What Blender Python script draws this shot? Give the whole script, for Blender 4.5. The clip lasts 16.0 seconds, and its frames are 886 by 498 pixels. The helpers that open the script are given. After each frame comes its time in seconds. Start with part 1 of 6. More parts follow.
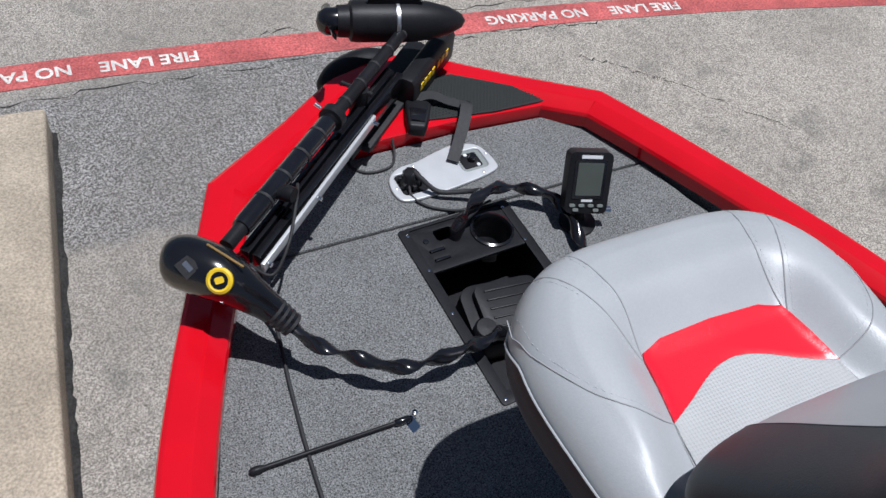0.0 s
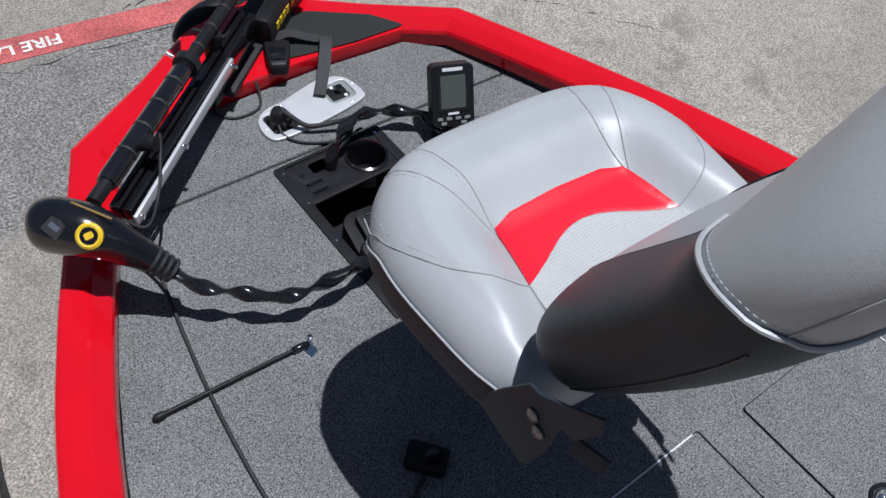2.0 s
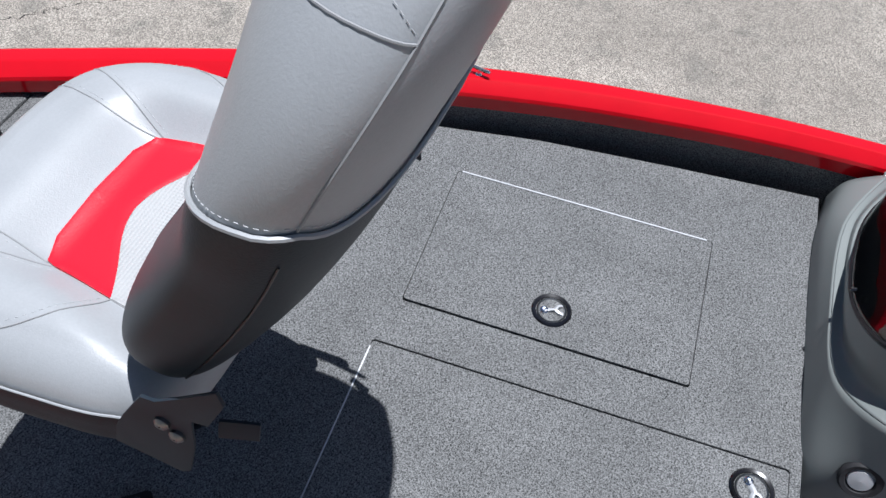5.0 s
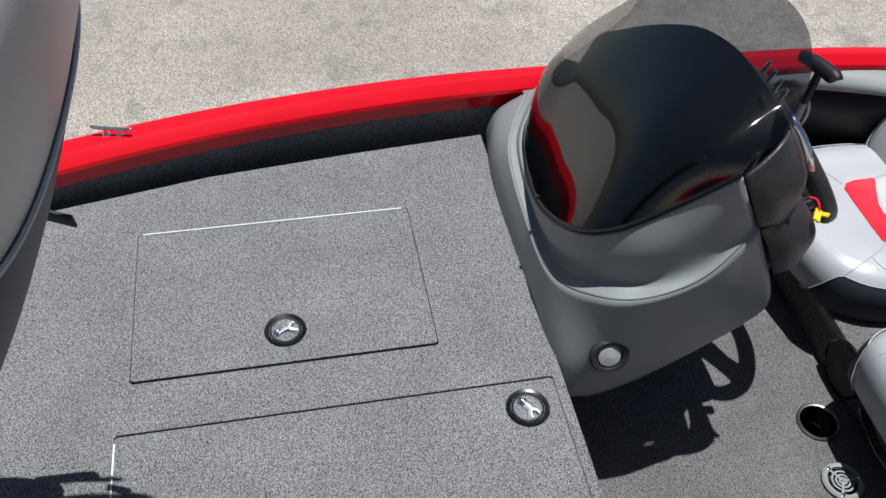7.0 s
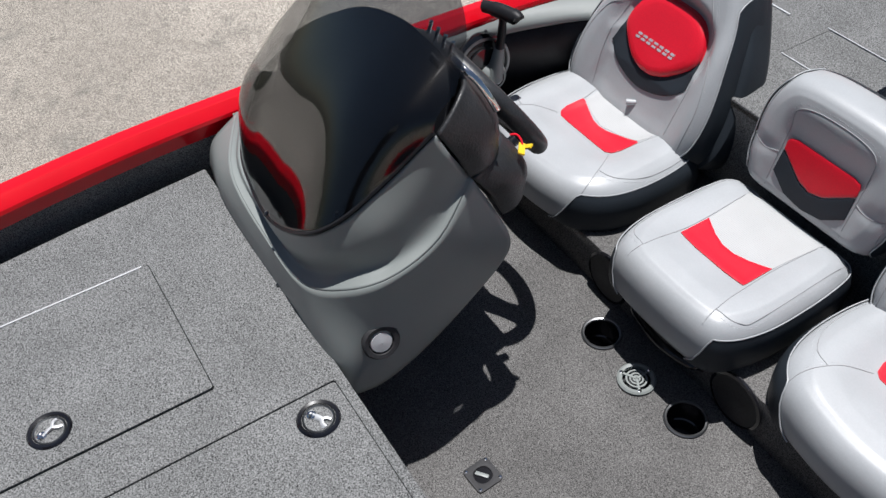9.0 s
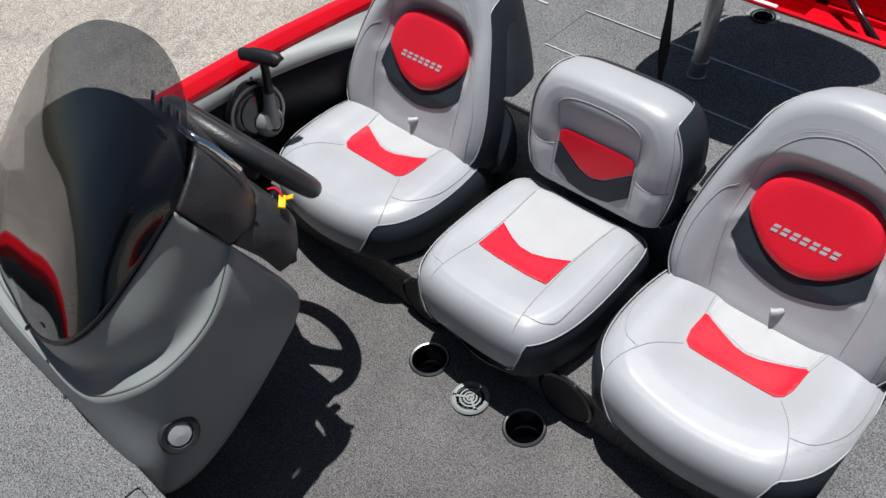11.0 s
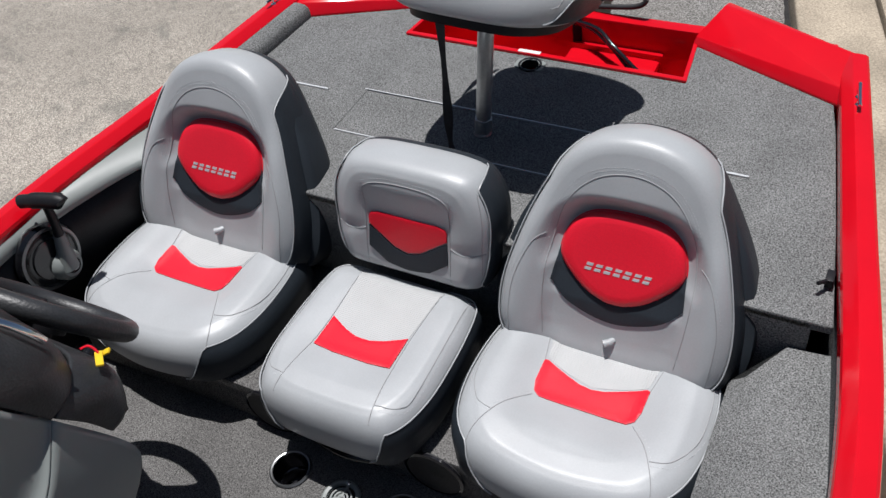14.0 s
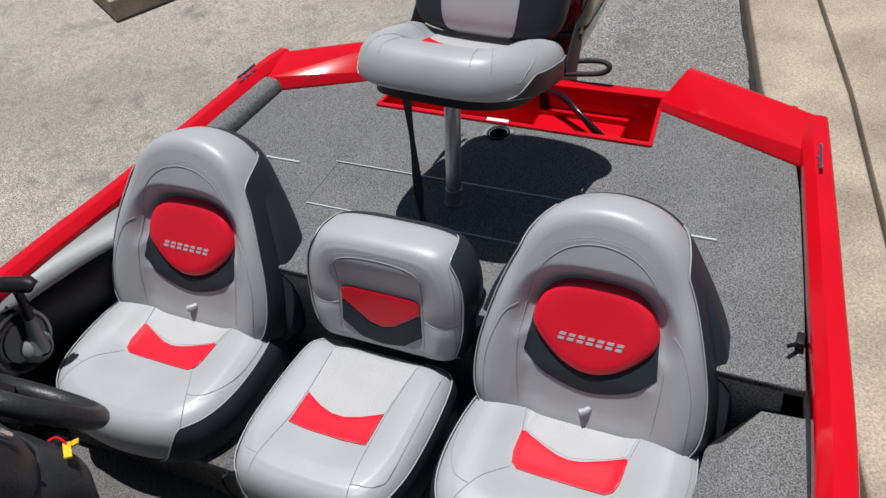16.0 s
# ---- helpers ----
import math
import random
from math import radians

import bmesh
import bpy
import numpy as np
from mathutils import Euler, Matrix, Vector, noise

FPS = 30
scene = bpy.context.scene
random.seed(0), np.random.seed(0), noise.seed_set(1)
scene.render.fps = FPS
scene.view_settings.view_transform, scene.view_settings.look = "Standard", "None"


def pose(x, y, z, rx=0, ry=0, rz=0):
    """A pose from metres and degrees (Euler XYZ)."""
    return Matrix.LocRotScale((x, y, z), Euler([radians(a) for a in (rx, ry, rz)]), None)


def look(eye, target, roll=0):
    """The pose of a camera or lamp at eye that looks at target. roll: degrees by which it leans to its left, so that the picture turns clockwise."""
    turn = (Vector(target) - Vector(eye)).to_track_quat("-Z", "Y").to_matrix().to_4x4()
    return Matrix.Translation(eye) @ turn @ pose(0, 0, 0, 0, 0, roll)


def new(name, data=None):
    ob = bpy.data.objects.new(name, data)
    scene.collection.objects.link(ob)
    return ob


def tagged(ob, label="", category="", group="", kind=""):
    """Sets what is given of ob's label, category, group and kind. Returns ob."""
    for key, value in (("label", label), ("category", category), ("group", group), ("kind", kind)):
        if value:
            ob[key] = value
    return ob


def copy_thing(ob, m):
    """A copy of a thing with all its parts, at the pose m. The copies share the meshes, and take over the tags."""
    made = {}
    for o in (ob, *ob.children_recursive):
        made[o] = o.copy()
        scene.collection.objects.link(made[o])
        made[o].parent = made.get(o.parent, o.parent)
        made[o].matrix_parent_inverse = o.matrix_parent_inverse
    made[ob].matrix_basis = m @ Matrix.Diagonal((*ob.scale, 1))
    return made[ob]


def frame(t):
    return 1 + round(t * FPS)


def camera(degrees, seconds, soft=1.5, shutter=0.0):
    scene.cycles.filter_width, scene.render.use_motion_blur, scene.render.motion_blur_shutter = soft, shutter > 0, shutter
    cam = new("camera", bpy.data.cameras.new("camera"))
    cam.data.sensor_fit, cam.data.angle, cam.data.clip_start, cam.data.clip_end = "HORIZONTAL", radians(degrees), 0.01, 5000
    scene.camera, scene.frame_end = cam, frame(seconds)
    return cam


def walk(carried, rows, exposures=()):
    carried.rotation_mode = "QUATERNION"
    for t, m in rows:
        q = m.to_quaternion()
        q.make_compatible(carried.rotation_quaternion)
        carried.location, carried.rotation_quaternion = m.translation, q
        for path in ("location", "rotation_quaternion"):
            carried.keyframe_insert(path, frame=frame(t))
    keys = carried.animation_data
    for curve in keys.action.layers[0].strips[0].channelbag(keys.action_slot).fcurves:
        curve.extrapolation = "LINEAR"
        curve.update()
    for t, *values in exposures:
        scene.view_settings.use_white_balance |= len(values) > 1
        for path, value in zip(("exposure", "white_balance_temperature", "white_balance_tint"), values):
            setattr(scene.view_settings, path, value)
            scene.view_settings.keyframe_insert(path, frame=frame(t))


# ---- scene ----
cam = camera(53.4, 16.0)
PATH = [
    (0, (-0.819, 0.671, 2.361), (-0.035, 1.71, 0.843), 12.0),
    (0.5, (-0.812, 0.64, 2.358), (-0.003, 1.65, 0.833), 11.6),
    (1, (-0.801, 0.609, 2.351), (0.023, 1.587, 0.814), 10.2),
    (1.5, (-0.794, 0.58, 2.35), (0.074, 1.509, 0.806), 10.3),
    (2, (-0.785, 0.553, 2.347), (0.106, 1.44, 0.792), 9.4),
    (2.5, (-0.769, 0.52, 2.348), (0.151, 1.371, 0.789), 8.9),
    (3, (-0.757, 0.474, 2.343), (0.2, 1.296, 0.791), 8.4),
    (3.5, (-0.746, 0.466, 2.329), (0.255, 1.208, 0.765), 8.2),
    (4, (-0.722, 0.474, 2.324), (0.375, 1.063, 0.759), 8.3),
    (4.5, (-0.709, 0.474, 2.32), (0.452, 0.917, 0.754), 7.7),
    (5, (-0.699, 0.462, 2.319), (0.537, 0.745, 0.772), 6.5),
    (7.3, (-0.726, 0.419, 2.263), (0.592, 0.032, 0.81), 2.7),
    (7.5, (-0.733, 0.412, 2.26), (0.573, -0.019, 0.809), 2.2),
    (8, (-0.748, 0.366, 2.259), (0.529, -0.158, 0.811), 1.0),
    (8.5, (-0.766, 0.323, 2.256), (0.475, -0.275, 0.806), -1.2),
    (9, (-0.773, 0.293, 2.259), (0.429, -0.393, 0.815), -3.2),
    (9.5, (-0.794, 0.258, 2.256), (0.37, -0.496, 0.814), -5.2),
    (9.7, (-0.798, 0.237, 2.261), (0.35, -0.528, 0.813), -5.9),
    (11.8, (-0.831, 0.069, 2.23), (0.115, -0.942, 0.787), -8.9),
    (12, (-0.829, 0.075, 2.241), (0.08, -0.962, 0.792), -9.1),
    (12.5, (-0.833, 0.078, 2.242), (0.033, -1.001, 0.798), -10.4),
    (13, (-0.818, 0.069, 2.259), (0.005, -1.071, 0.836), -10.2),
    (13.5, (-0.811, 0.057, 2.277), (-0.022, -1.121, 0.866), -9.8),
    (14, (-0.8, 0.054, 2.288), (-0.014, -1.141, 0.89), -9.7),
    (14.5, (-0.802, 0.04, 2.283), (-0.029, -1.185, 0.905), -9.1),
    (15, (-0.799, 0.029, 2.31), (-0.038, -1.218, 0.944), -9.8),
    (15.5, (-0.8, 0.029, 2.316), (-0.036, -1.241, 0.973), -9.8),
    (16, (-0.812, 0.023, 2.316), (-0.036, -1.269, 1.0), -9.9),
]
# stops, white balance and tint along the way
EXPOSURES = [(0, -0.13, 6080, 10), (2.5, -0.11, 6030, 10), (4, 0.10, 6060, 10), (5.2, 0.22, 6080, 10), (8, 0.25, 6400, 10), (12.5, 0.12, 6480, 10), (16, -0.06, 6500, 10)]
walk(cam, [(t, look(eye, target, roll)) for t, eye, target, roll in PATH], EXPOSURES)

# ---------------------------------------------------------------- light
world = bpy.data.worlds.new("sky_world")
scene.world = world
world.use_nodes = True
wn = world.node_tree.nodes
sky = wn.new("ShaderNodeTexSky")
sky.sky_type = "NISHITA"
sky.sun_disc = False
SUN_ELEV, SUN_AZ = 82.5, 132.0          # degrees; azimuth clockwise from the bow
sky.sun_elevation = radians(SUN_ELEV)
sky.sun_rotation = radians(SUN_AZ)
world.node_tree.links.new(sky.outputs[0], wn["Background"].inputs[0])
wn["Background"].inputs[1].default_value = 0.043

sun_data = bpy.data.lights.new("sun", "SUN")
sun_data.energy = 5.1
sun_data.angle = radians(0.55)
sun_data.color = (1.0, 0.985, 0.985)
sun = new("sun", sun_data)
sun_way = Vector((math.sin(radians(SUN_AZ)) * math.cos(radians(SUN_ELEV)),
                  math.cos(radians(SUN_AZ)) * math.cos(radians(SUN_ELEV)), math.sin(radians(SUN_ELEV))))
sun.matrix_world = look(sun_way * 30, (0, 0, 0))

# ---------------------------------------------------------------- materials


def material(name, color, rough=0.5, metal=0.0, grain=0.0, grain_scale=200.0, blot=0.0, blot_scale=6.0, bump=0.0,
             bump_scale=None, coat=0.0, spec=0.5, dark=None):
    """A principled surface whose colour varies at a fine and a coarse scale, with fine relief."""
    m = bpy.data.materials.new(name)
    m.use_nodes = True
    nt = m.node_tree
    b = nt.nodes["Principled BSDF"]
    b.inputs["Roughness"].default_value = rough
    b.inputs["Metallic"].default_value = metal
    b.inputs["Coat Weight"].default_value = coat
    b.inputs["Coat Roughness"].default_value = 0.05
    b.inputs["Specular IOR Level"].default_value = spec
    tc = nt.nodes.new("ShaderNodeTexCoord")

    turned = nt.nodes.new("ShaderNodeMapping")
    turned.inputs["Rotation"].default_value = (0.63, 0.41, 0.27)
    nt.links.new(tc.outputs["Object"], turned.inputs["Vector"])

    def noise_node(scale, detail=3.0):
        n = nt.nodes.new("ShaderNodeTexNoise")
        n.inputs["Scale"].default_value = scale
        n.inputs["Detail"].default_value = detail
        nt.links.new(turned.outputs[0], n.inputs["Vector"])
        return n

    rgb = nt.nodes.new("ShaderNodeRGB")
    rgb.outputs[0].default_value = (*color, 1)
    out = rgb.outputs[0]
    for amount, scale in ((grain, grain_scale), (blot, blot_scale)):
        if amount > 0:
            n = noise_node(scale)
            ramp = nt.nodes.new("ShaderNodeMapRange")
            ramp.inputs["From Min"].default_value = 0.3
            ramp.inputs["From Max"].default_value = 0.7
            ramp.inputs["To Min"].default_value = 1 - amount
            ramp.inputs["To Max"].default_value = 1 + amount
            nt.links.new(n.outputs["Fac"], ramp.inputs["Value"])
            mul = nt.nodes.new("ShaderNodeVectorMath")
            mul.operation = "SCALE"
            nt.links.new(out, mul.inputs[0])
            nt.links.new(ramp.outputs[0], mul.inputs["Scale"])
            out = mul.outputs[0]
    nt.links.new(out, b.inputs["Base Color"])
    if bump > 0:
        n = noise_node(bump_scale or grain_scale, 2.0)
        bn = nt.nodes.new("ShaderNodeBump")
        bn.inputs["Strength"].default_value = bump
        bn.inputs["Distance"].default_value = 0.002
        nt.links.new(n.outputs["Fac"], bn.inputs["Height"])
        nt.links.new(bn.outputs[0], b.inputs["Normal"])
    return m


RED = material("red_paint", (0.57, 0.004, 0.012), 0.11, blot=0.05, blot_scale=9, bump=0.03, bump_scale=25, spec=0.5)
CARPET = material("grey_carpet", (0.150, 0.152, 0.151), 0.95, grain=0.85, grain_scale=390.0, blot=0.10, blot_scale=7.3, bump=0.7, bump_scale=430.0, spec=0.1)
# darker and blotchier than the deck carpet; for cockpit floor and seat riser
FLOOR_CARPET = material("darker_cockpit_carpet", (0.118, 0.115, 0.112), 0.95, grain=0.8, grain_scale=390.0, blot=0.16, blot_scale=5.3, bump=0.7, bump_scale=430.0, spec=0.1)
VINYL = material("light_grey_vinyl", (0.365, 0.379, 0.390), 0.40, grain=0.03, grain_scale=300, blot=0.05, blot_scale=9, bump=0.12, bump_scale=520)
VINYL_DARK = material("charcoal_vinyl", (0.025, 0.031, 0.038), 0.45, grain=0.08, grain_scale=300, blot=0.1, blot_scale=9, bump=0.15, bump_scale=520, spec=0.18)
VINYL_RED = material("red_vinyl", (0.68, 0.011, 0.028), 0.30, grain=0.05, grain_scale=300, blot=0.05, blot_scale=9, bump=0.12, bump_scale=500)
THREAD = material("grey_thread", (0.30, 0.305, 0.31), 0.8)
STITCH = material("pale_thread", (0.50, 0.51, 0.52), 0.8)
CONSOLE = material("grey_console_plastic", (0.205, 0.223, 0.215), 0.42, blot=0.05, blot_scale=6, bump=0.06, bump_scale=500)
BLACK = material("black_plastic", (0.012, 0.012, 0.014), 0.45, grain=0.2, grain_scale=250, blot=0.2, blot_scale=20, bump=0.15, bump_scale=400, spec=0.2)
BLACK_GLOSS = material("black_gloss", (0.008, 0.008, 0.01), 0.16, blot=0.3, blot_scale=12, coat=0.4)
LEATHER = material("black_padding", (0.024, 0.025, 0.027), 0.42, grain=0.25, grain_scale=300, blot=0.25, blot_scale=20, bump=0.4, bump_scale=230, spec=0.5)
PLATE = material("dark_painted_steel", (0.022, 0.031, 0.042), 0.5, blot=0.1, blot_scale=15, spec=0.2)
RUBBER = material("black_rubber", (0.02, 0.02, 0.022), 0.7, grain=0.3, grain_scale=200, blot=0.2, blot_scale=15)
STEEL = material("brushed_aluminium", (0.62, 0.63, 0.64), 0.34, 1.0, grain=0.06, grain_scale=120, blot=0.08, blot_scale=10)
ALU = material("bright_aluminium", (0.66, 0.67, 0.68), 0.4, 0.45, grain=0.05, grain_scale=200)
DULL_STEEL = material("dull_steel", (0.2, 0.205, 0.21), 0.4, 1.0, blot=0.1, blot_scale=20)
CHROME = material("chrome", (0.78, 0.79, 0.8), 0.1, 1.0, blot=0.05, blot_scale=30)
SILVER = material("silver_plate", (0.55, 0.56, 0.57), 0.38, 0.3, blot=0.06, blot_scale=20)
WHITE = material("white_plate", (0.7, 0.71, 0.72), 0.35, blot=0.04, blot_scale=20)
YELLOW = material("yellow_plastic", (0.75, 0.5, 0.02), 0.4, blot=0.08, blot_scale=40)
TAN = material("tan_concrete", (0.34, 0.288, 0.222), 0.9, grain=0.3, grain_scale=130, blot=0.22, blot_scale=3.5, bump=0.7, bump_scale=120, spec=0.2)


def ground_material():
    """Washed-out aggregate: pale concrete, with darker worn asphalt along the kerb; pebbles, stains and cracks."""
    m = bpy.data.materials.new("paving")
    m.use_nodes = True
    nt = m.node_tree
    L, N = nt.links.new, nt.nodes.new
    b = nt.nodes["Principled BSDF"]
    b.inputs["Roughness"].default_value = 0.93
    b.inputs["Specular IOR Level"].default_value = 0.2
    tc = N("ShaderNodeTexCoord")
    turned = N("ShaderNodeMapping")
    turned.inputs["Rotation"].default_value = (0.63, 0.41, 0.27)
    L(tc.outputs["Object"], turned.inputs["Vector"])
    sep = N("ShaderNodeSeparateXYZ")
    L(tc.outputs["Object"], sep.inputs[0])

    def tex(scale, detail=4.0, rough=0.55):
        n = N("ShaderNodeTexNoise")
        n.inputs["Scale"].default_value = scale
        n.inputs["Detail"].default_value = detail
        n.inputs["Roughness"].default_value = rough
        L(turned.outputs[0], n.inputs["Vector"])
        return n.outputs["Fac"]

    def ramp(v, a, z, lo=0.0, hi=1.0):
        r = N("ShaderNodeMapRange")
        for k, x in (("From Min", a), ("From Max", z), ("To Min", lo), ("To Max", hi)):
            r.inputs[k].default_value = x
        L(v, r.inputs["Value"])
        return r.outputs[0]

    def mix(f, a, c):
        n = N("ShaderNodeMix")
        n.data_type = "RGBA"
        L(f, n.inputs["Factor"])
        for s, v in ((n.inputs[6], a), (n.inputs[7], c)):
            if isinstance(v, tuple):
                s.default_value = (*v, 1)
            else:
                L(v, s)
        return n.outputs[2]

    def maths(op, a, c):
        n = N("ShaderNodeMath")
        n.operation = op
        for s, v in ((n.inputs[0], a), (n.inputs[1], c)):
            if isinstance(v, (int, float)):
                s.default_value = v
            else:
                L(v, s)
        return n.outputs[0]

    concrete = mix(ramp(tex(150, 6, 0.8), 0.45, 0.57), (0.17, 0.154, 0.132), (0.60, 0.545, 0.472))
    asphalt = mix(ramp(tex(120, 6, 0.8), 0.45, 0.58), (0.05, 0.049, 0.05), (0.46, 0.448, 0.43))
    # the asphalt lies on the kerb's side; its edge wanders a little
    edge = maths("ADD", sep.outputs[0], maths("MULTIPLY", tex(1.3), 0.25))
    side = maths("MULTIPLY", ramp(edge, 0.55, 0.9, 1.0, 0.0), maths("MAXIMUM", maths("MULTIPLY", ramp(sep.outputs[1], 3.45, 3.57, 1.0, 0.15), ramp(maths("ADD", sep.outputs[1], maths("MULTIPLY", tex(2.1, 5), 0.5)), 2.93, 3.03, 0.2, 1.0)), ramp(sep.outputs[1], -1.6, -1.2, 1.0, 0.0)))
    col = mix(side, concrete, asphalt)
    col = mix(ramp(tex(260, 2, 0.5), 0.66, 0.72, 0.0, 0.7), col, (0.62, 0.60, 0.56))
    col = mix(ramp(tex(0.8, 5), 0.42, 0.62, 0.0, 0.4), col, (0.16, 0.145, 0.125))
    col = mix(ramp(tex(5.0, 6), 0.56, 0.70, 0.0, 0.4), col, (0.09, 0.095, 0.088))
    col = mix(ramp(tex(19.0, 5, 0.65), 0.5, 0.68, 0.0, 0.35), col, (0.13, 0.12, 0.108))
    col = mix(ramp(tex(85, 3, 0.6), 0.60, 0.66, 0.0, 0.6), col, (0.075, 0.070, 0.062))
    col = mix(ramp(tex(230, 2, 0.5), 0.60, 0.68, 0.0, 0.5), col, (0.07, 0.066, 0.06))
    cr = N("ShaderNodeTexVoronoi")
    cr.feature = "DISTANCE_TO_EDGE"
    cr.inputs["Scale"].default_value = 0.75
    warp = N("ShaderNodeVectorMath")
    warp.operation = "ADD"
    nz = N("ShaderNodeTexNoise")
    nz.inputs["Scale"].default_value = 4.0
    nz.inputs["Detail"].default_value = 5.0
    L(tc.outputs["Object"], nz.inputs["Vector"])
    L(tc.outputs["Object"], warp.inputs[0])
    sc = N("ShaderNodeVectorMath")
    sc.operation = "SCALE"
    sc.inputs["Scale"].default_value = 0.35
    L(nz.outputs["Color"], sc.inputs[0])
    L(sc.outputs[0], warp.inputs[1])
    L(warp.outputs[0], cr.inputs["Vector"])
    crack = maths("MULTIPLY", ramp(cr.outputs["Distance"], 0.002, 0.007, 1.0, 0.0), ramp(tex(0.9), 0.5, 0.6, 0.0, 0.2))
    col = mix(crack, col, (0.05, 0.046, 0.042))
    L(col, b.inputs["Base Color"])
    bn = N("ShaderNodeBump")
    bn.inputs["Strength"].default_value = 0.8
    bn.inputs["Distance"].default_value = 0.004
    L(tex(140, 5, 0.7), bn.inputs["Height"])
    L(bn.outputs[0], b.inputs["Normal"])
    return m


def smoked_material():
    m = bpy.data.materials.new("smoked_acrylic")
    m.use_nodes = True
    nt = m.node_tree
    b = nt.nodes["Principled BSDF"]
    gl = nt.nodes.new("ShaderNodeBsdfGlossy")
    gl.inputs["Roughness"].default_value = 0.03
    tr = nt.nodes.new("ShaderNodeBsdfTransparent")
    tr.inputs["Color"].default_value = (0.56, 0.57, 0.58, 1)
    mx = nt.nodes.new("ShaderNodeMixShader")
    lw = nt.nodes.new("ShaderNodeLayerWeight")
    pw = nt.nodes.new("ShaderNodeMath")
    pw.operation, pw.inputs[1].default_value = "POWER", 4.0
    gain = nt.nodes.new("ShaderNodeMath")
    gain.operation, gain.inputs[1].default_value, gain.inputs[2].default_value = "MULTIPLY_ADD", 0.9, 0.045
    nt.links.new(lw.outputs["Facing"], pw.inputs[0])
    nt.links.new(pw.outputs[0], gain.inputs[0])
    nt.links.new(gain.outputs[0], mx.inputs[0])
    nt.links.new(tr.outputs[0], mx.inputs[1])
    nt.links.new(gl.outputs[0], mx.inputs[2])
    nt.links.new(mx.outputs[0], nt.nodes["Material Output"].inputs[0])
    nt.nodes.remove(b)
    return m


PAVING, SMOKE = ground_material(), smoked_material()

# ---------------------------------------------------------------- builders


def thing(name, label, category, group="", at=(0, 0, 0)):
    ob = new(name)
    ob.empty_display_size = 0.1
    ob.location = at
    return tagged(ob, label, category, group)


def finish(name, bm, mat, parent=None, label="", smooth=True, bevel=0.0, angle=35, bev_seg=2):
    """Links a bmesh as one mesh object, under its parent if it has one (parents stand at the origin)."""
    bmesh.ops.remove_doubles(bm, verts=bm.verts, dist=1e-6)
    bmesh.ops.recalc_face_normals(bm, faces=bm.faces)
    if bevel > 0:
        sharp = [e for e in bm.edges if len(e.link_faces) == 2 and e.calc_face_angle(0) > radians(angle)]
        bmesh.ops.bevel(bm, geom=sharp, offset=bevel, segments=bev_seg, profile=0.6, affect="EDGES", clamp_overlap=True)
    me = bpy.data.meshes.new(name)
    bm.to_mesh(me)
    bm.free()
    if smooth:
        for p in me.polygons:
            p.use_smooth = True
        me.set_sharp_from_angle(angle=radians(angle + 8))
    me.materials.append(mat)
    ob = new(name, me)
    if parent:
        ob.parent = parent
    if label:
        ob["label"] = label
    return ob


part = finish


def spline(points, n=8, closed=False):
    """A Catmull-Rom line through the points, n steps from one to the next."""
    p = [Vector(q) for q in points]
    out, count = [], len(p)
    for i in range(count if closed else count - 1):
        a, b, c, d = ((p[(i + k) % count]) if closed else p[min(max(i + k, 0), count - 1)] for k in (-1, 0, 1, 2))
        for s in range(n):
            t = s / n
            out.append(0.5 * ((2 * b) + (c - a) * t + (2 * a - 5 * b + 4 * c - d) * t * t + (3 * b - a - 3 * c + d) * t ** 3))
    if not closed:
        out.append(p[-1])
    return out


def loft(rings, bm=None, closed=True, caps=True):
    bm = bm or bmesh.new()
    rows = [[bm.verts.new(v) for v in r] for r in rings]
    for a, b in zip(rows, rows[1:]):
        k = len(a)
        for i in range(k if closed else k - 1):
            j = (i + 1) % k
            try:
                bm.faces.new((a[i], a[j], b[j], b[i]))
            except ValueError:
                pass
    if closed and caps:
        for r in (rows[0], rows[-1]):
            bm.faces.new(r)
    return bm


def tube(points, r, bm=None, seg=8, squash=1.0):
    """A round bar along a line of points; r may be a number or one for each point."""
    bm = bm or bmesh.new()
    pts = [Vector(p) for p in points]
    up = None
    rings = []
    for i, p in enumerate(pts):
        d = (pts[min(i + 1, len(pts) - 1)] - pts[max(i - 1, 0)])
        if d.length < 1e-9:
            d = Vector((0, 0, 1))
        d.normalize()
        if up is None:
            up = d.orthogonal().normalized()
        side = d.cross(up)
        if side.length < 1e-6:
            side = d.orthogonal()
        side.normalize()
        up = side.cross(d).normalized()
        rr = r[i] if isinstance(r, (list, tuple)) else r
        rings.append([p + rr * (math.cos(a) * side + squash * math.sin(a) * up) for a in (2 * math.pi * k / seg for k in range(seg))])
    return loft(rings, bm)


def lathe(profile, m=None, seg=28, bm=None):
    """Turns (radius, height) pairs round z; m places the result."""
    bm = bm or bmesh.new()
    m = m or Matrix()
    rings = [[m @ Vector((max(r, 1e-5) * math.cos(2 * math.pi * k / seg), max(r, 1e-5) * math.sin(2 * math.pi * k / seg), z)) for k in range(seg)] for r, z in profile]
    return loft(rings, bm, caps=False)


def box(x0, x1, y0, y1, z0, z1, bm=None, m=None):
    bm = bm or bmesh.new()
    m = m or Matrix()
    v = [bm.verts.new(m @ Vector((x, y, z))) for z in (z0, z1) for x, y in ((x0, y0), (x1, y0), (x1, y1), (x0, y1))]
    for f in ((0, 3, 2, 1), (4, 5, 6, 7), (0, 1, 5, 4), (1, 2, 6, 5), (2, 3, 7, 6), (3, 0, 4, 7)):
        bm.faces.new([v[i] for i in f])
    return bm


